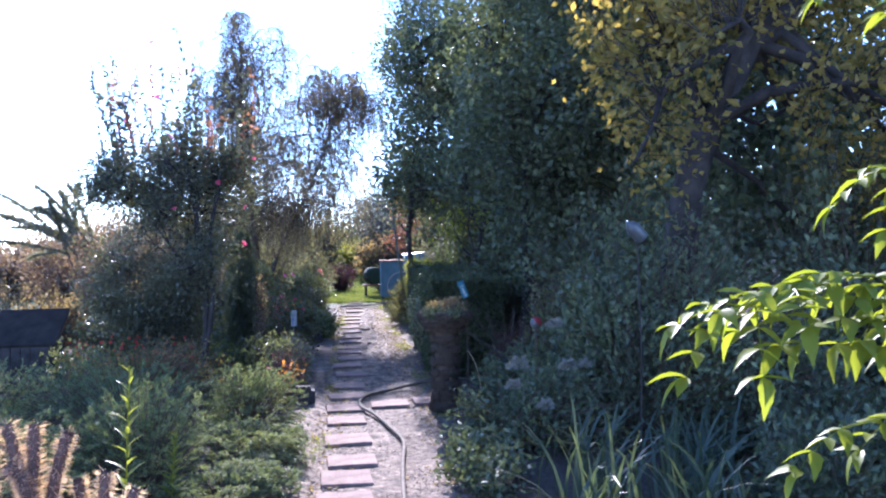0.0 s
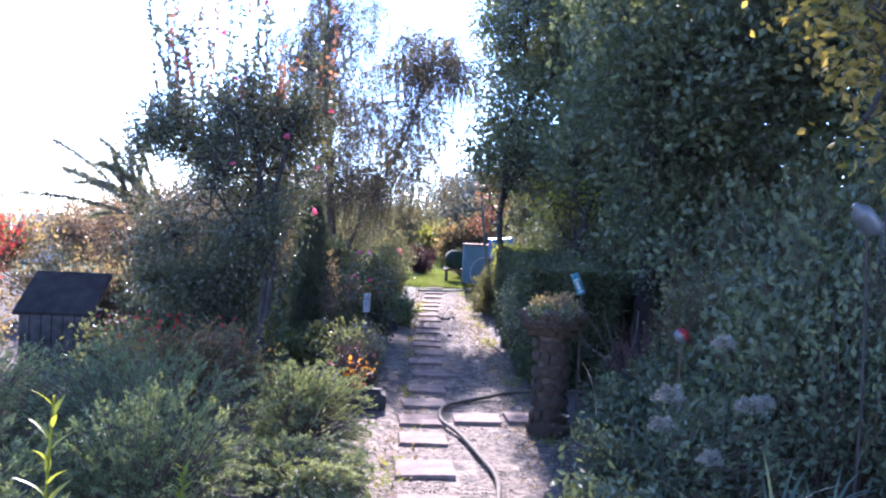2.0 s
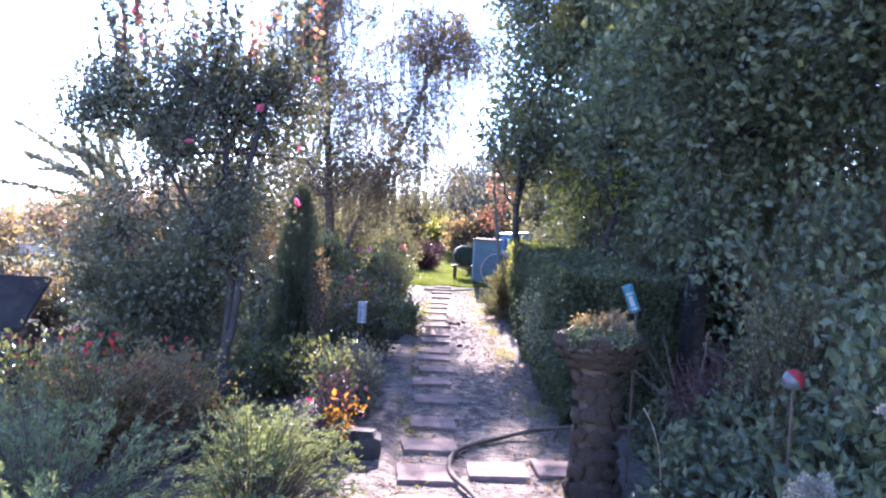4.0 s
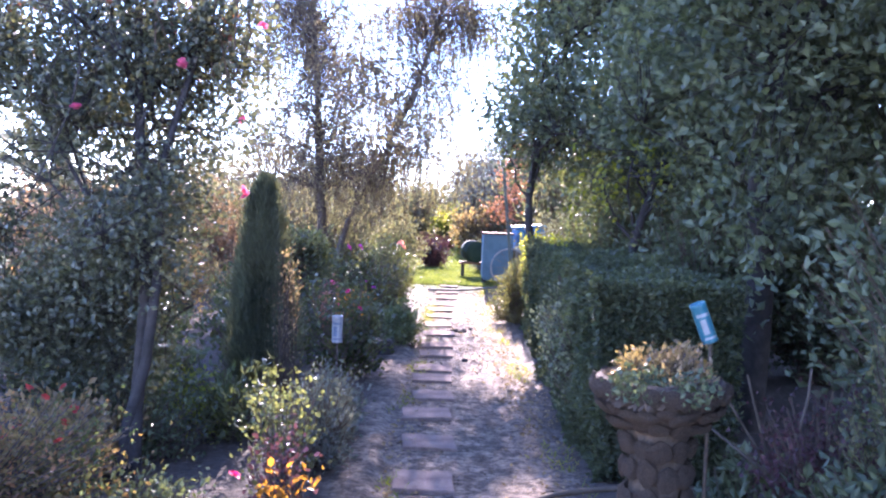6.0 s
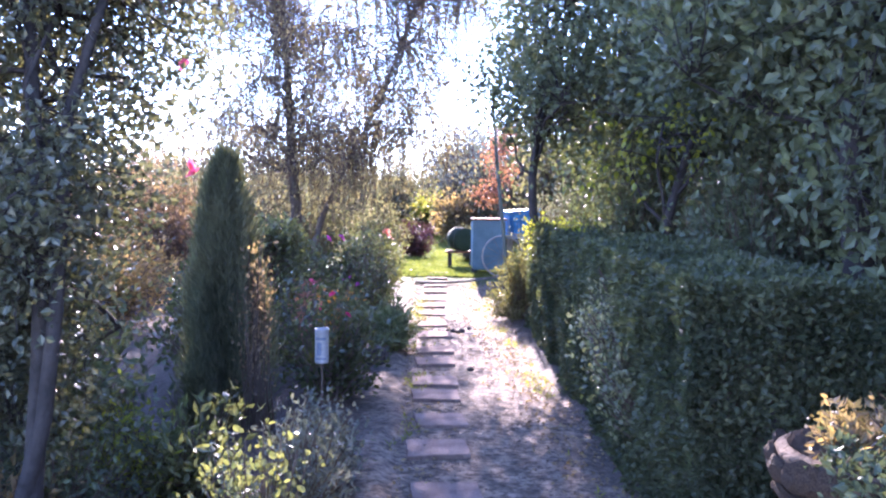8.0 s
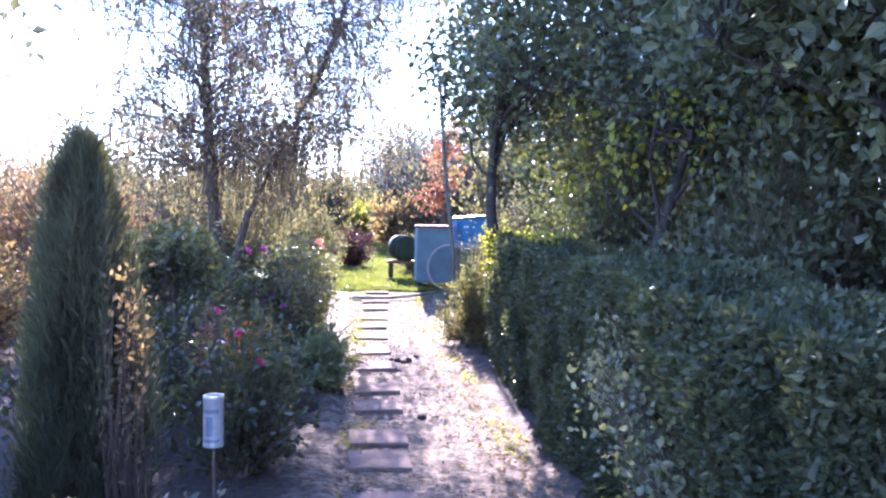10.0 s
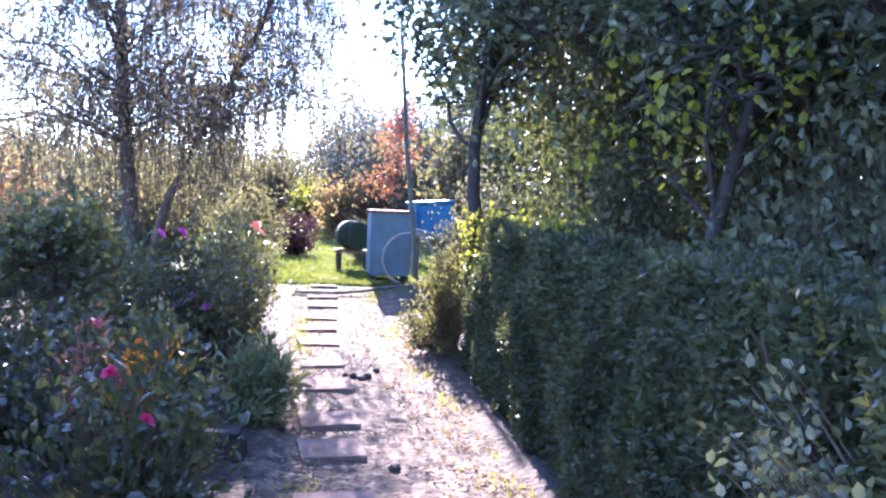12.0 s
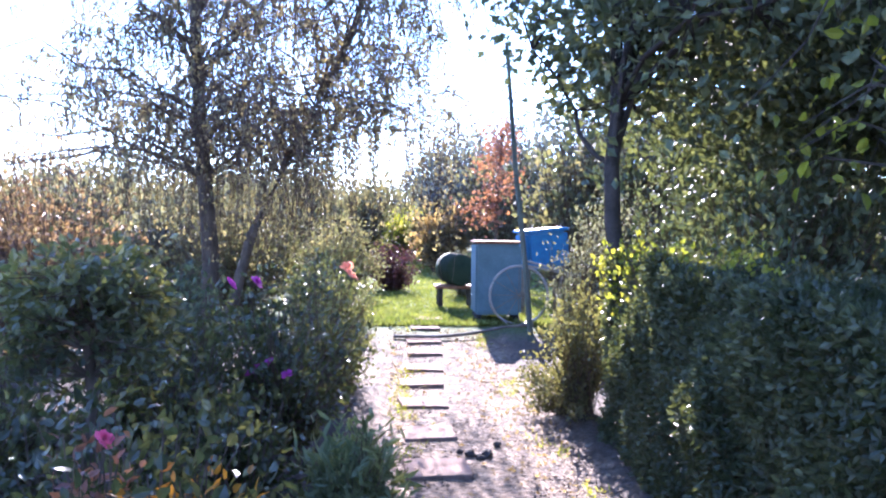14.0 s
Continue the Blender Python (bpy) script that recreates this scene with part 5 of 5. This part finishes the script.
plant("standard_tree", (-1.35, 15.0, -0.1), "small umbrella-shaped grafted tree on a bare stem", "tree", [(0, 0, 1.1, 0.42, 0.42, 0.2), (-0.25, 0, 0.9, 0.2, 0.3, 0.25), (0.25, 0, 0.92, 0.2, 0.3, 0.25)], 200, 15, (0.055, 0.034), "tree",
      trunk=([(0, 0, 0), (0.02, 0, 0.5), (0, 0, 1.05)], 0.03, 0.022), spread=0.05, gap=0.2, crown="crown")


def umbel(at, height, r, label):
    """A stalk with a domed head of cream florets."""
    ob = thing("cream_flower_head", at, label, "flower", "cream flower heads")
    line = bends(np.array([[0, 0, 0.0]]), np.array([[0.03, 0, height]]), np.array([[0.04, 0.02, 0]]), 6)
    put("stem", mesh_np("stem", *tubes(line, 0.005, 0.003, 5), "iris"), ob)
    n = 760
    d = rand_dirs(n, 0.8)
    d[:, 2] = np.abs(d[:, 2])
    lump = 1 + 0.75 * np.array([noise.noise(Vector(q) * 2.6 + Vector(at)) for q in d])
    p = d * (r * lump * rng.uniform(0.7, 1, n))[:, None] * [1.15, 1, 1.1] + [0.03, 0, height - r * 0.35]
    put("floret_head", mesh_np("floret_head", *small_leaves(p, unit(d + rng.normal(scale=0.5, size=(n, 3))), 0.013, 0.011), "cream"), ob, "cream white florets", kind="stuff")
    return ob


for x, y, z, r in ((1.3, 6.0, 0.62, 0.06), (1.25, 5.95, 0.48, 0.045), (1.57, 6.0, 0.9, 0.045), (1.75, 5.9, 0.62, 0.045), (1.55, 5.6, 0.66, 0.05), (1.42, 5.7, 0.38, 0.045)):
    umbel((x, y, -0.1), z + 0.1, r, "domed cream white flower head on a stalk")
plant("perennial_clump", (1.35, 6.6, -0.1), "dark leafy perennial clump beside the path", "perennial", [(0, 0, 0.25, 0.45, 0.6, 0.3), (0.5, -0.2, 0.3, 0.5, 0.6, 0.4)], 460, 22, (0.05, 0.026), "dense", spread=0.05, run=0.7)
for x, y, r in ((2.05, 8.2, 0.45), (1.6, 7.7, 0.3), (2.6, 8.9, 0.5), (1.75, 8.9, 0.25)):
    plant("perennial_clump", (x, y, -0.1), "dark leafy undergrowth behind the planter", "perennial", [(0, 0, r * 0.8, r, r, r * 0.9)], 220, 16, (0.065, 0.035), "dense", spread=0.05, run=0.7, group="undergrowth behind the planter")
plant("perennial_clump", (1.95, 7.3, -0.1), "dark leafy perennial clump under the trees", "perennial", [(0, 0, 0.35, 0.6, 0.6, 0.42)], 300, 16, (0.07, 0.035), "dense", spread=0.05, run=0.7)
plant("perennial_clump", (1.0, 5.7, -0.1), "low dark ground cover beside the path", "perennial", [(0, 0, 0.12, 0.28, 0.7, 0.16)], 200, 14, (0.06, 0.03), "dense", spread=0.05, run=0.7)

for x, y, r in ((2.6, 4.3, 0.5), (3.1, 5.0, 0.6), (3.7, 5.6, 0.65), (3.3, 4.1, 0.5), (4.2, 5.0, 0.6), (2.75, 5.6, 0.5)):
    plant("perennial_clump", (x, y, -0.1), "dark leafy undergrowth in deep shade", "perennial", [(0, 0, r * 0.6, r, r, r * 0.7)], 240, 18, (0.06, 0.03), "dense", spread=0.05, run=0.7, group="undergrowth in the shade")
plant("barberry", (1.95, 8.55, -0.1), "dark reddish barberry in the shade beside the planter", "shrub", [(0, 0, 0.55, 0.4, 0.35, 0.4)], 220, 20, (0.03, 0.02), "wine", spread=0.04, run=0.7)
plant("box_bush", (2.2, 8.2, -0.1), "upright bush with small brownish green leaves", "bush", [(0, 0, 0.75, 0.4, 0.4, 0.6), (0.3, 0.1, 0.85, 0.4, 0.4, 0.6)], 420, 26, (0.035, 0.022), "box", spread=0.04, run=0.7, gap=0.3)
for x, y, h, lx in ((1.35, 7.75, 0.62, -0.12), (1.75, 7.85, 0.58, 0.2), (1.52, 7.6, 0.4, 0.1)):
    stalk = thing("dry_stalk", (x, y, -0.1), "thin pale dry stalk arching beside the planter", "stalk", "dry stalks")
    put("stem", mesh_np("stem", *tubes(bends(np.zeros((1, 3)), np.array([[lx, -0.05, h]]), np.array([[-lx * 0.4, 0, 0.05]]), 8), 0.005, 0.003, 5), "spine", True), stalk)

# ---- objects on sticks ----
def lathe(profile, sides=20, smooth_top=True):
    v, f = [], []
    for r, z in profile:
        v += [(r * math.cos(2 * math.pi * i / sides), r * math.sin(2 * math.pi * i / sides), z) for i in range(sides)]
    for j in range(len(profile) - 1):
        f += [(j * sides + i, j * sides + (i + 1) % sides, (j + 1) * sides + (i + 1) % sides, (j + 1) * sides + i) for i in range(sides)]
    return v, f


def can_on_stick(name, at, top, r, h, mats, label, tilt=(0, 0), bars=True):
    ob = thing(name, at, label, "can")
    height = top - at[2]
    put("stick", mesh_np("stick", *tubes(np.array([[[0, 0, -0.02], [0.004, 0, height * 0.5], [0, 0, height - h * 0.9]]]), 0.008, 0.007, 6), "twig"), ob)
    prof = [(r * 0.55, 0), (r * 0.97, 0.003), (r, 0.012), (r * 0.97, 0.018), (r * 0.97, h - 0.018), (r, h - 0.01), (r * 0.97, h), (r * 0.85, h), (r * 0.82, h - 0.008), (0.001, h - 0.009)]
    body = put("body", mesh_np("body", *lathe(prof), mats[0], True), ob, at=(0, 0, height - h), turn=(tilt[0], tilt[1], 0))
    if bars:
        for k, (z0, z1, a0, a1) in enumerate(((0.25, 0.62, -2.2, -1.5), (0.68, 0.76, -2.5, -0.9), (0.12, 0.18, -2.4, -0.8))):
            v, f = [], []
            for i in range(9):
                a = a0 + (a1 - a0) * i / 8
                for z in (z0, z1):
                    v.append((r * 1.012 * math.cos(a), r * 1.012 * math.sin(a), h * z))
            f = [(2 * i, 2 * i + 2, 2 * i + 3, 2 * i + 1) for i in range(8)]
            put("print", mesh_np("print", v, f, mats[1], True), body, "printed patch")
    return ob


can_on_stick("drink_can", (-0.48, 11.2, -0.1), 0.66, 0.04, 0.2, ("white", "print"), "white printed can upside down on a stick")
can_on_stick("drink_can", (1.33, 8.35, -0.1), 1.13, 0.034, 0.17, ("teal", "white"), "teal printed can tilted on a stick", (0.0, -0.38))
jar = thing("plastic_bottle", (2.04, 5.5, -0.1), "translucent white plastic bottle upturned on a stick", "bottle")
put("stick", mesh_np("stick", *tubes(np.array([[[0, 0, 0], [0.02, 0, 0.8], [0, 0, 1.6]]]), 0.007, 0.006, 6), "darkbark"), jar)
put("body", mesh_np("body", *lathe([(0.001, -0.075), (0.044, -0.072), (0.048, -0.06), (0.048, 0.03), (0.04, 0.055), (0.02, 0.07), (0.016, 0.09), (0.001, 0.092)]), "cloudy", True), jar, at=(-0.01, 0, 1.66), turn=(0.2, -0.8, 0))
ball = thing("painted_ball", (1.7, 7.0, -0.1), "small red and white ball on a stick", "ornament")
put("stick", mesh_np("stick", *tubes(np.array([[[0, 0, 0], [0, 0, 0.45], [0, 0, 0.88]]]), 0.007, 0.006, 5), "twig"), ball)
put("shell", mesh_np("shell", *lathe([(0.001, -0.05), (0.035, -0.035), (0.05, 0), (0.035, 0.035), (0.001, 0.05)], 14), "cloudy", True), ball, at=(0, 0, 0.92))
put("cap", mesh_np("cap", *lathe([(0.053, 0.0), (0.04, 0.034), (0.001, 0.054)], 14), "red", True), ball, "red painted half", at=(0, 0, 0.92), turn=(0, 0.9, 0))

# ---- stone planter ----
planter = thing("stone_planter", (1.09, 8.2, -0.12), "round planter bowl on a pedestal, both faced with field stones", "planter")
put("core", mesh_np("core", *lathe([(0.15, 0), (0.11, 0.1), (0.1, 0.35), (0.105, 0.7), (0.13, 0.77), (0.21, 0.86), (0.25, 0.95), (0.225, 0.965), (0.22, 0.93), (0.001, 0.92)], 28), "stone", True), planter)


def stone_mesh():
    bm = bmesh.new()
    bmesh.ops.create_icosphere(bm, subdivisions=2, radius=1)
    s = random.uniform(0, 50)
    for v in bm.verts:
        v.co *= 1 + 0.42 * noise.noise(v.co * 1.6 + Vector((s, 0, 0))) + 0.12 * noise.noise(v.co * 5 + Vector((0, s, 0)))
        v.co.x *= 0.45
    return bm_mesh("stone", bm, "stone", False)


stones = [stone_mesh() for _ in range(6)]
for row, (z, r, size, tilt) in enumerate(((0.05, 0.15, 0.07, 0), (0.16, 0.132, 0.065, 0), (0.27, 0.127, 0.062, 0), (0.38, 0.125, 0.06, 0), (0.49, 0.127, 0.062, 0), (0.6, 0.127, 0.06, 0.0), (0.7, 0.135, 0.056, 0.3), (0.785, 0.175, 0.05, 0.9), (0.85, 0.225, 0.05, 0.9), (0.92, 0.255, 0.05, 0.2))):
    size *= 0.82
    k = max(7, int(2 * math.pi * r / (size * 1.6)))
    for i in range(k):
        a = 2 * math.pi * (i + 0.5 * (row % 2)) / k + random.uniform(-0.1, 0.1)
        st = put("stone", stones[random.randrange(6)], planter, at=(r * math.cos(a), r * math.sin(a), z + random.uniform(-0.012, 0.012)), turn=(random.uniform(-0.4, 0.4), tilt, a))
        st.scale = (size * 0.9, size * random.uniform(0.8, 1.15), size * random.uniform(0.75, 1.05))
plant("succulent", (1.09, 8.2, 0.80), "dry and green stonecrop filling the planter bowl", "succulent", [(0, 0, 0.06, 0.2, 0.2, 0.08), (0.08, 0, 0.1, 0.1, 0.12, 0.08)], 160, 16, (0.03, 0.014), "olive", spread=0.02, gap=0.1)
plant("houseleek", (0.97, 8.06, 0.78), "grey green houseleeks hanging over the bowl rim", "succulent", [(0, 0, 0.05, 0.13, 0.12, 0.07), (0.2, -0.08, 0.04, 0.1, 0.08, 0.06)], 110, 14, (0.028, 0.018), "dense", spread=0.015, gap=0.1)
plant("dry_flowers", (1.15, 8.16, 0.80), "dry straw coloured flower heads in the bowl", "flowers", [(0, 0, 0.1, 0.13, 0.12, 0.07)], 60, 14, (0.025, 0.012), "dry", spread=0.02, gap=0.1)
log = thing("branch_prunings", (1.75, 8.7, 0.35), "cut dry branches lying against the hedge", "branches")
for i in range(4):
    e = np.array([[rng.uniform(-0.5, 0.5), rng.uniform(-0.2, 0.3), rng.uniform(0.1, 0.6)]])
    put("branch", mesh_np("branch", *tubes(bends(-e * 0.7, e, rng.normal(scale=0.04, size=(1, 3))), 0.009, 0.005, 5), "bark"), log)

# ---- hose ----
def smooth_line(pts, per=8):
    p = np.array(pts, float)
    p = np.vstack([2 * p[0] - p[1], p, 2 * p[-1] - p[-2]])
    out = []
    for i in range(1, len(p) - 2):
        for t in np.linspace(0, 1, per, endpoint=False):
            a, b, c, d = p[i - 1:i + 3]
            out.append(0.5 * (2 * b + (c - a) * t + (2 * a - 5 * b + 4 * c - d) * t * t + (3 * b - a - 3 * c + d) * t ** 3))
    return np.array(out + [p[-2]])


hose_line = smooth_line([(0.38, 4.2, -0.09), (0.44, 5.4, -0.09), (0.5, 6.2, -0.09), (0.56, 6.85, -0.09), (0.5, 7.35, -0.09), (0.39, 8.0, -0.09), (0.27, 8.45, -0.088), (0.33, 8.95, -0.09), (0.62, 9.3, -0.09), (1.05, 9.52, -0.05), (1.7, 9.58, -0.04), (2.5, 9.5, -0.04)])
tagged(new("garden_hose", mesh_np("garden_hose", *tubes(hose_line[None], 0.016, 0.016, 10), "hose", True)), "dusty brown garden hose lying across the path", "hose")
line2 = smooth_line([(0.2, 20.5, 0.03), (0.7, 20.45, 0.035), (1.1, 20.55, 0.06), (1.5, 20.9, 0.08), (1.9, 21.1, 0.09)])
tagged(new("garden_hose", mesh_np("garden_hose", *tubes(line2[None], 0.02, 0.02, 8), "greydull", True)), "grey hose lying across the path by the tank", "hose")

# ---- tank, barrel and poles by the lawn ----
tank = thing("metal_tank", (1.54, 21.8, gz(21.8)), "grey blue painted metal tank with rusty rim", "tank")
put("body", bm_mesh("body", box((0.58, 0.55, 0.9), 0.03, (0, 0, 0.53)), "greyblue"), tank)
put("rim", bm_mesh("rim", box((0.62, 0.59, 0.035), 0.01, (0, 0, 0.99)), "rustmetal"), tank, "rusty top rim")
for x in (-0.24, 0.24):
    put("foot", bm_mesh("foot", box((0.06, 0.5, 0.09), 0.008, (x, 0, 0.04)), "darkstone"), tank)
for z in (0.3, 0.72):
    put("rib", bm_mesh("rib", box((0.585, 0.556, 0.02), 0.006, (0, 0, z)), "greyblue"), tank)
barrel = thing("plastic_tub", (2.2, 22.1, gz(22)), "bright blue plastic tub tilted on a stand", "tub")
put("body", bm_mesh("body", box((0.58, 0.5, 0.5), 0.05), "blue"), barrel, at=(0.0, 0, 0.9), turn=(0, -0.09, 0.15))
put("rim", bm_mesh("rim", box((0.62, 0.54, 0.04), 0.012), "blue"), barrel, at=(-0.025, 0, 1.145), turn=(0, -0.09, 0.15))
for x in (-0.22, 0.22):
    for y in (-0.18, 0.18):
        put("stand_leg", bm_mesh("stand_leg", box((0.05, 0.05, 0.7), 0.005, (x, y, 0.33)), "greydull"), barrel)
pole = new("leaning_pole", mesh_np("leaning_pole", *tubes(np.array([[[1.72, 20.2, -0.05], [1.64, 20.2, 0.81], [1.51, 20.2, 1.92], [1.395, 20.2, 3.28]]]), 0.034, 0.025, 9), "pole", True))
tagged(pole, "thin grey green pole leaning beside the path", "pole")
cart = thing("hand_cart", (1.75, 21.25, gz(21.2)), "old hand cart with a bare wheel and pale handles", "cart")
a = np.linspace(0, 2 * np.pi, 33)
put("wheel", mesh_np("wheel", *tubes(np.stack([0.36 * np.cos(a), 0 * a, 0.38 + 0.36 * np.sin(a)], 1)[None], 0.018, 0.018, 6), "white", True), cart)
for i in range(6):
    b2 = i * math.pi / 6
    put("spoke", mesh_np("spoke", *tubes(np.array([[[-0.35 * math.cos(b2), 0, 0.38 - 0.35 * math.sin(b2)], [0, 0, 0.38], [0.35 * math.cos(b2), 0, 0.38 + 0.35 * math.sin(b2)]]]), 0.004, 0.004, 4), "greydull"), cart)
for dz in (0, 0.06):
    put("handle", mesh_np("handle", *tubes(np.array([[[0.05, 0.0, 0.75 + dz], [0.35, -0.05, 0.7 + dz * 0.6], [0.75, -0.1, 0.6 + dz * 0.3]]]), 0.016, 0.014, 6), "white", True), cart)
drum = thing("lying_drum", (1.15, 23.2, gz(23)), "dark green drum lying on a plank bench", "drum")
put("shell", mesh_np("shell", *lathe([(0.001, -0.3), (0.2, -0.3), (0.225, -0.28), (0.225, -0.1), (0.235, -0.09), (0.225, -0.08), (0.225, 0.28), (0.2, 0.3), (0.001, 0.3)], 22), "darkgreen", True), drum, at=(0, 0, 0.56), turn=(1.57, 0, 0.2))
put("plank", bm_mesh("plank", box((0.6, 0.5, 0.04), 0.006, (0, 0, 0.31)), "rustmetal"), drum)
for x in (-0.22, 0.22):
    put("trestle", bm_mesh("trestle", box((0.06, 0.45, 0.3), 0.006, (x, 0, 0.15)), "darkstone"), drum)

# ---- shed, houses, stumps ----
kennel = thing("garden_box", (-3.4, 10.2, -0.1), "low dark timber garden box with a sloping felt roof", "shed")
put("wall", bm_mesh("wall", box((0.62, 0.5, 0.56), 0.01, (0, 0, 0.28)), "darkstone"), kennel)
for i in range(6):
    put("board", bm_mesh("board", box((0.098, 0.02, 0.55), 0.004, (-0.26 + 0.104 * i, -0.26, 0.275)), "darkstone"), kennel)
put("roof", bm_mesh("roof", box((0.76, 0.66, 0.04), 0.01), "roof"), kennel, "dark tarred felt roof", at=(0, 0, 0.72), turn=(0.6, 0, 0))


def house(at, size, roof_h, label, turn=0.0):
    ob = thing("house", at, label, "house")
    ob.rotation_euler = (0, 0, turn)
    w, d, h = size
    put("wall", bm_mesh("wall", box((w, d, h), 0.02, (0, 0, h / 2)), "wallpale"), ob)
    v = [(-w / 2 - 0.4, -d / 2 - 0.4, h), (w / 2 + 0.4, -d / 2 - 0.4, h), (w / 2 + 0.4, d / 2 + 0.4, h), (-w / 2 - 0.4, d / 2 + 0.4, h), (-w / 2 - 0.4, 0, h + roof_h), (w / 2 + 0.4, 0, h + roof_h)]
    bm = bmesh.new()
    vs = [bm.verts.new(q) for q in v]
    for f in ((0, 1, 5, 4), (2, 3, 4, 5), (0, 4, 3), (1, 2, 5), (0, 3, 2, 1)):
        bm.faces.new([vs[k] for k in f])
    roof = put("roof", bm_mesh("roof", bm, "rooffar"), ob)
    put("chimney", bm_mesh("chimney", box((0.5, 0.5, 1.3), 0.02, (-w * 0.22, 0, h + roof_h)), "wallpale"), roof)
    for x in (-w / 4, w / 4):
        win = put("window", bm_mesh("window", box((1.2, 0.12, 1.2), 0.02, (x, -d / 2, h * 0.55)), "roof"), ob)
        put("frame", bm_mesh("frame", box((1.4, 0.08, 0.1), 0.01, (x, -d / 2 - 0.03, h * 0.55 - 0.65)), "white"), win)
    return ob


house((-23.2, 60, -1.95), (8, 7, 1.5), 1.0, "low distant house with a brown roof and chimney")
house((13.5, 20.5, -0.1), (5, 5, 2.2), 1.2, "pale plastered cottage behind the trees", 0.2)
# The second block is added where the bed edge has only a dark recess.
for x, y, r in ((-0.28, 14.05, 0.13), (-0.32, 8.75, 0.14)):
    st = new("edging_stone", bm_mesh("edging_stone", box((r * 2.0, r * 1.7, r * 1.6), r * 0.25, rough=0.015), "darkstone"))
    st.location = (x, y, gz(y) + r * 0.6)
    tagged(st, "dark rough block edging the flower bed", "stone")

for i, (x, y, r) in enumerate(((0.58, 16.12, 0.035), (0.63, 16.05, 0.03), (0.68, 16.1, 0.04), (0.52, 16.2, 0.022), (0.78, 16.35, 0.026), (0.6, 13.9, 0.03))):
    bm = bmesh.new()
    bmesh.ops.create_icosphere(bm, subdivisions=2, radius=r)
    for v in bm.verts:
        v.co *= 1 + 0.5 * noise.noise(v.co * 40 + Vector((i * 3.0, 0, 0)))
        v.co.z *= 0.7
    clod = new("soil_clod", bm_mesh("soil_clod", bm, "darkstone"))
    clod.location = (x, y, gz(y) + r * 0.45)
    tagged(clod, "small dark clod of soil on the path", "clod", "clods on the path")

# ---- tamarisk ----
tam = thing("tamarisk", (-4.3, 15.8, -0.1), "tamarisk with long sweeping feathery pale branches", "shrub")
k = 18
lift = np.linspace(0.05, 1.5, k) + rng.normal(scale=0.06, size=k)
reach = rng.uniform(1.0, 1.75, k)
side = rng.normal(scale=0.35, size=k)
crotch = np.array([0.0, 0.0, 1.55]) + rng.normal(scale=0.12, size=(k, 3))
tips = crotch + np.stack([-reach * np.cos(lift), side * reach, reach * np.sin(lift) * 0.95], 1)
runs = bends(crotch, tips, np.array([[0, 0, 0.12]] * k), 8)
put("trunk", mesh_np("trunk", *tubes(np.array([[[0.1, 0, 0], [0.06, 0, 0.8], [0, 0, 1.6]]]), 0.05, 0.03, 7), "bark", True), tam)
for one in runs:
    put("branch", mesh_np("branch", *tubes(one[None], 0.014, 0.005, 4), "twig"), tam)
n = k * 620
w = rng.integers(0, k, n)
f = rng.uniform(1, 7.999, n)
i = f.astype(int)
p = runs[w, i] * (1 - (f - i))[:, None] + runs[w, i + 1] * (f - i)[:, None]
al = unit(runs[w, 8] - runs[w, 5])
put("foliage", mesh_np("foliage", *small_leaves(p, unit(al + rng.normal(size=(n, 3)) * 0.5), 0.11 * rng.uniform(0.5, 1.2, n), 0.018), "plume"), tam, kind="stuff")

# ---- more thicket behind the hedge ----
for x, y, h, r in ((3.6, 15.4, 2.0, 0.85), (5.3, 18.5, 2.4, 1.2)):
    plant("thicket_bush", (x, y, -0.1), "dense shaded garden bush behind the hedge", "bush",
          [(0, 0, h * 0.5, r, r, h * 0.5), (0.2, 0.3, h * 0.7, r * 0.7, r * 0.8, h * 0.35)], 400, 24, (0.075, 0.045), "dense", stem=0.007, foot=0.25, spread=0.1, gap=0.15, run=0.7, group="bushes behind the hedge")
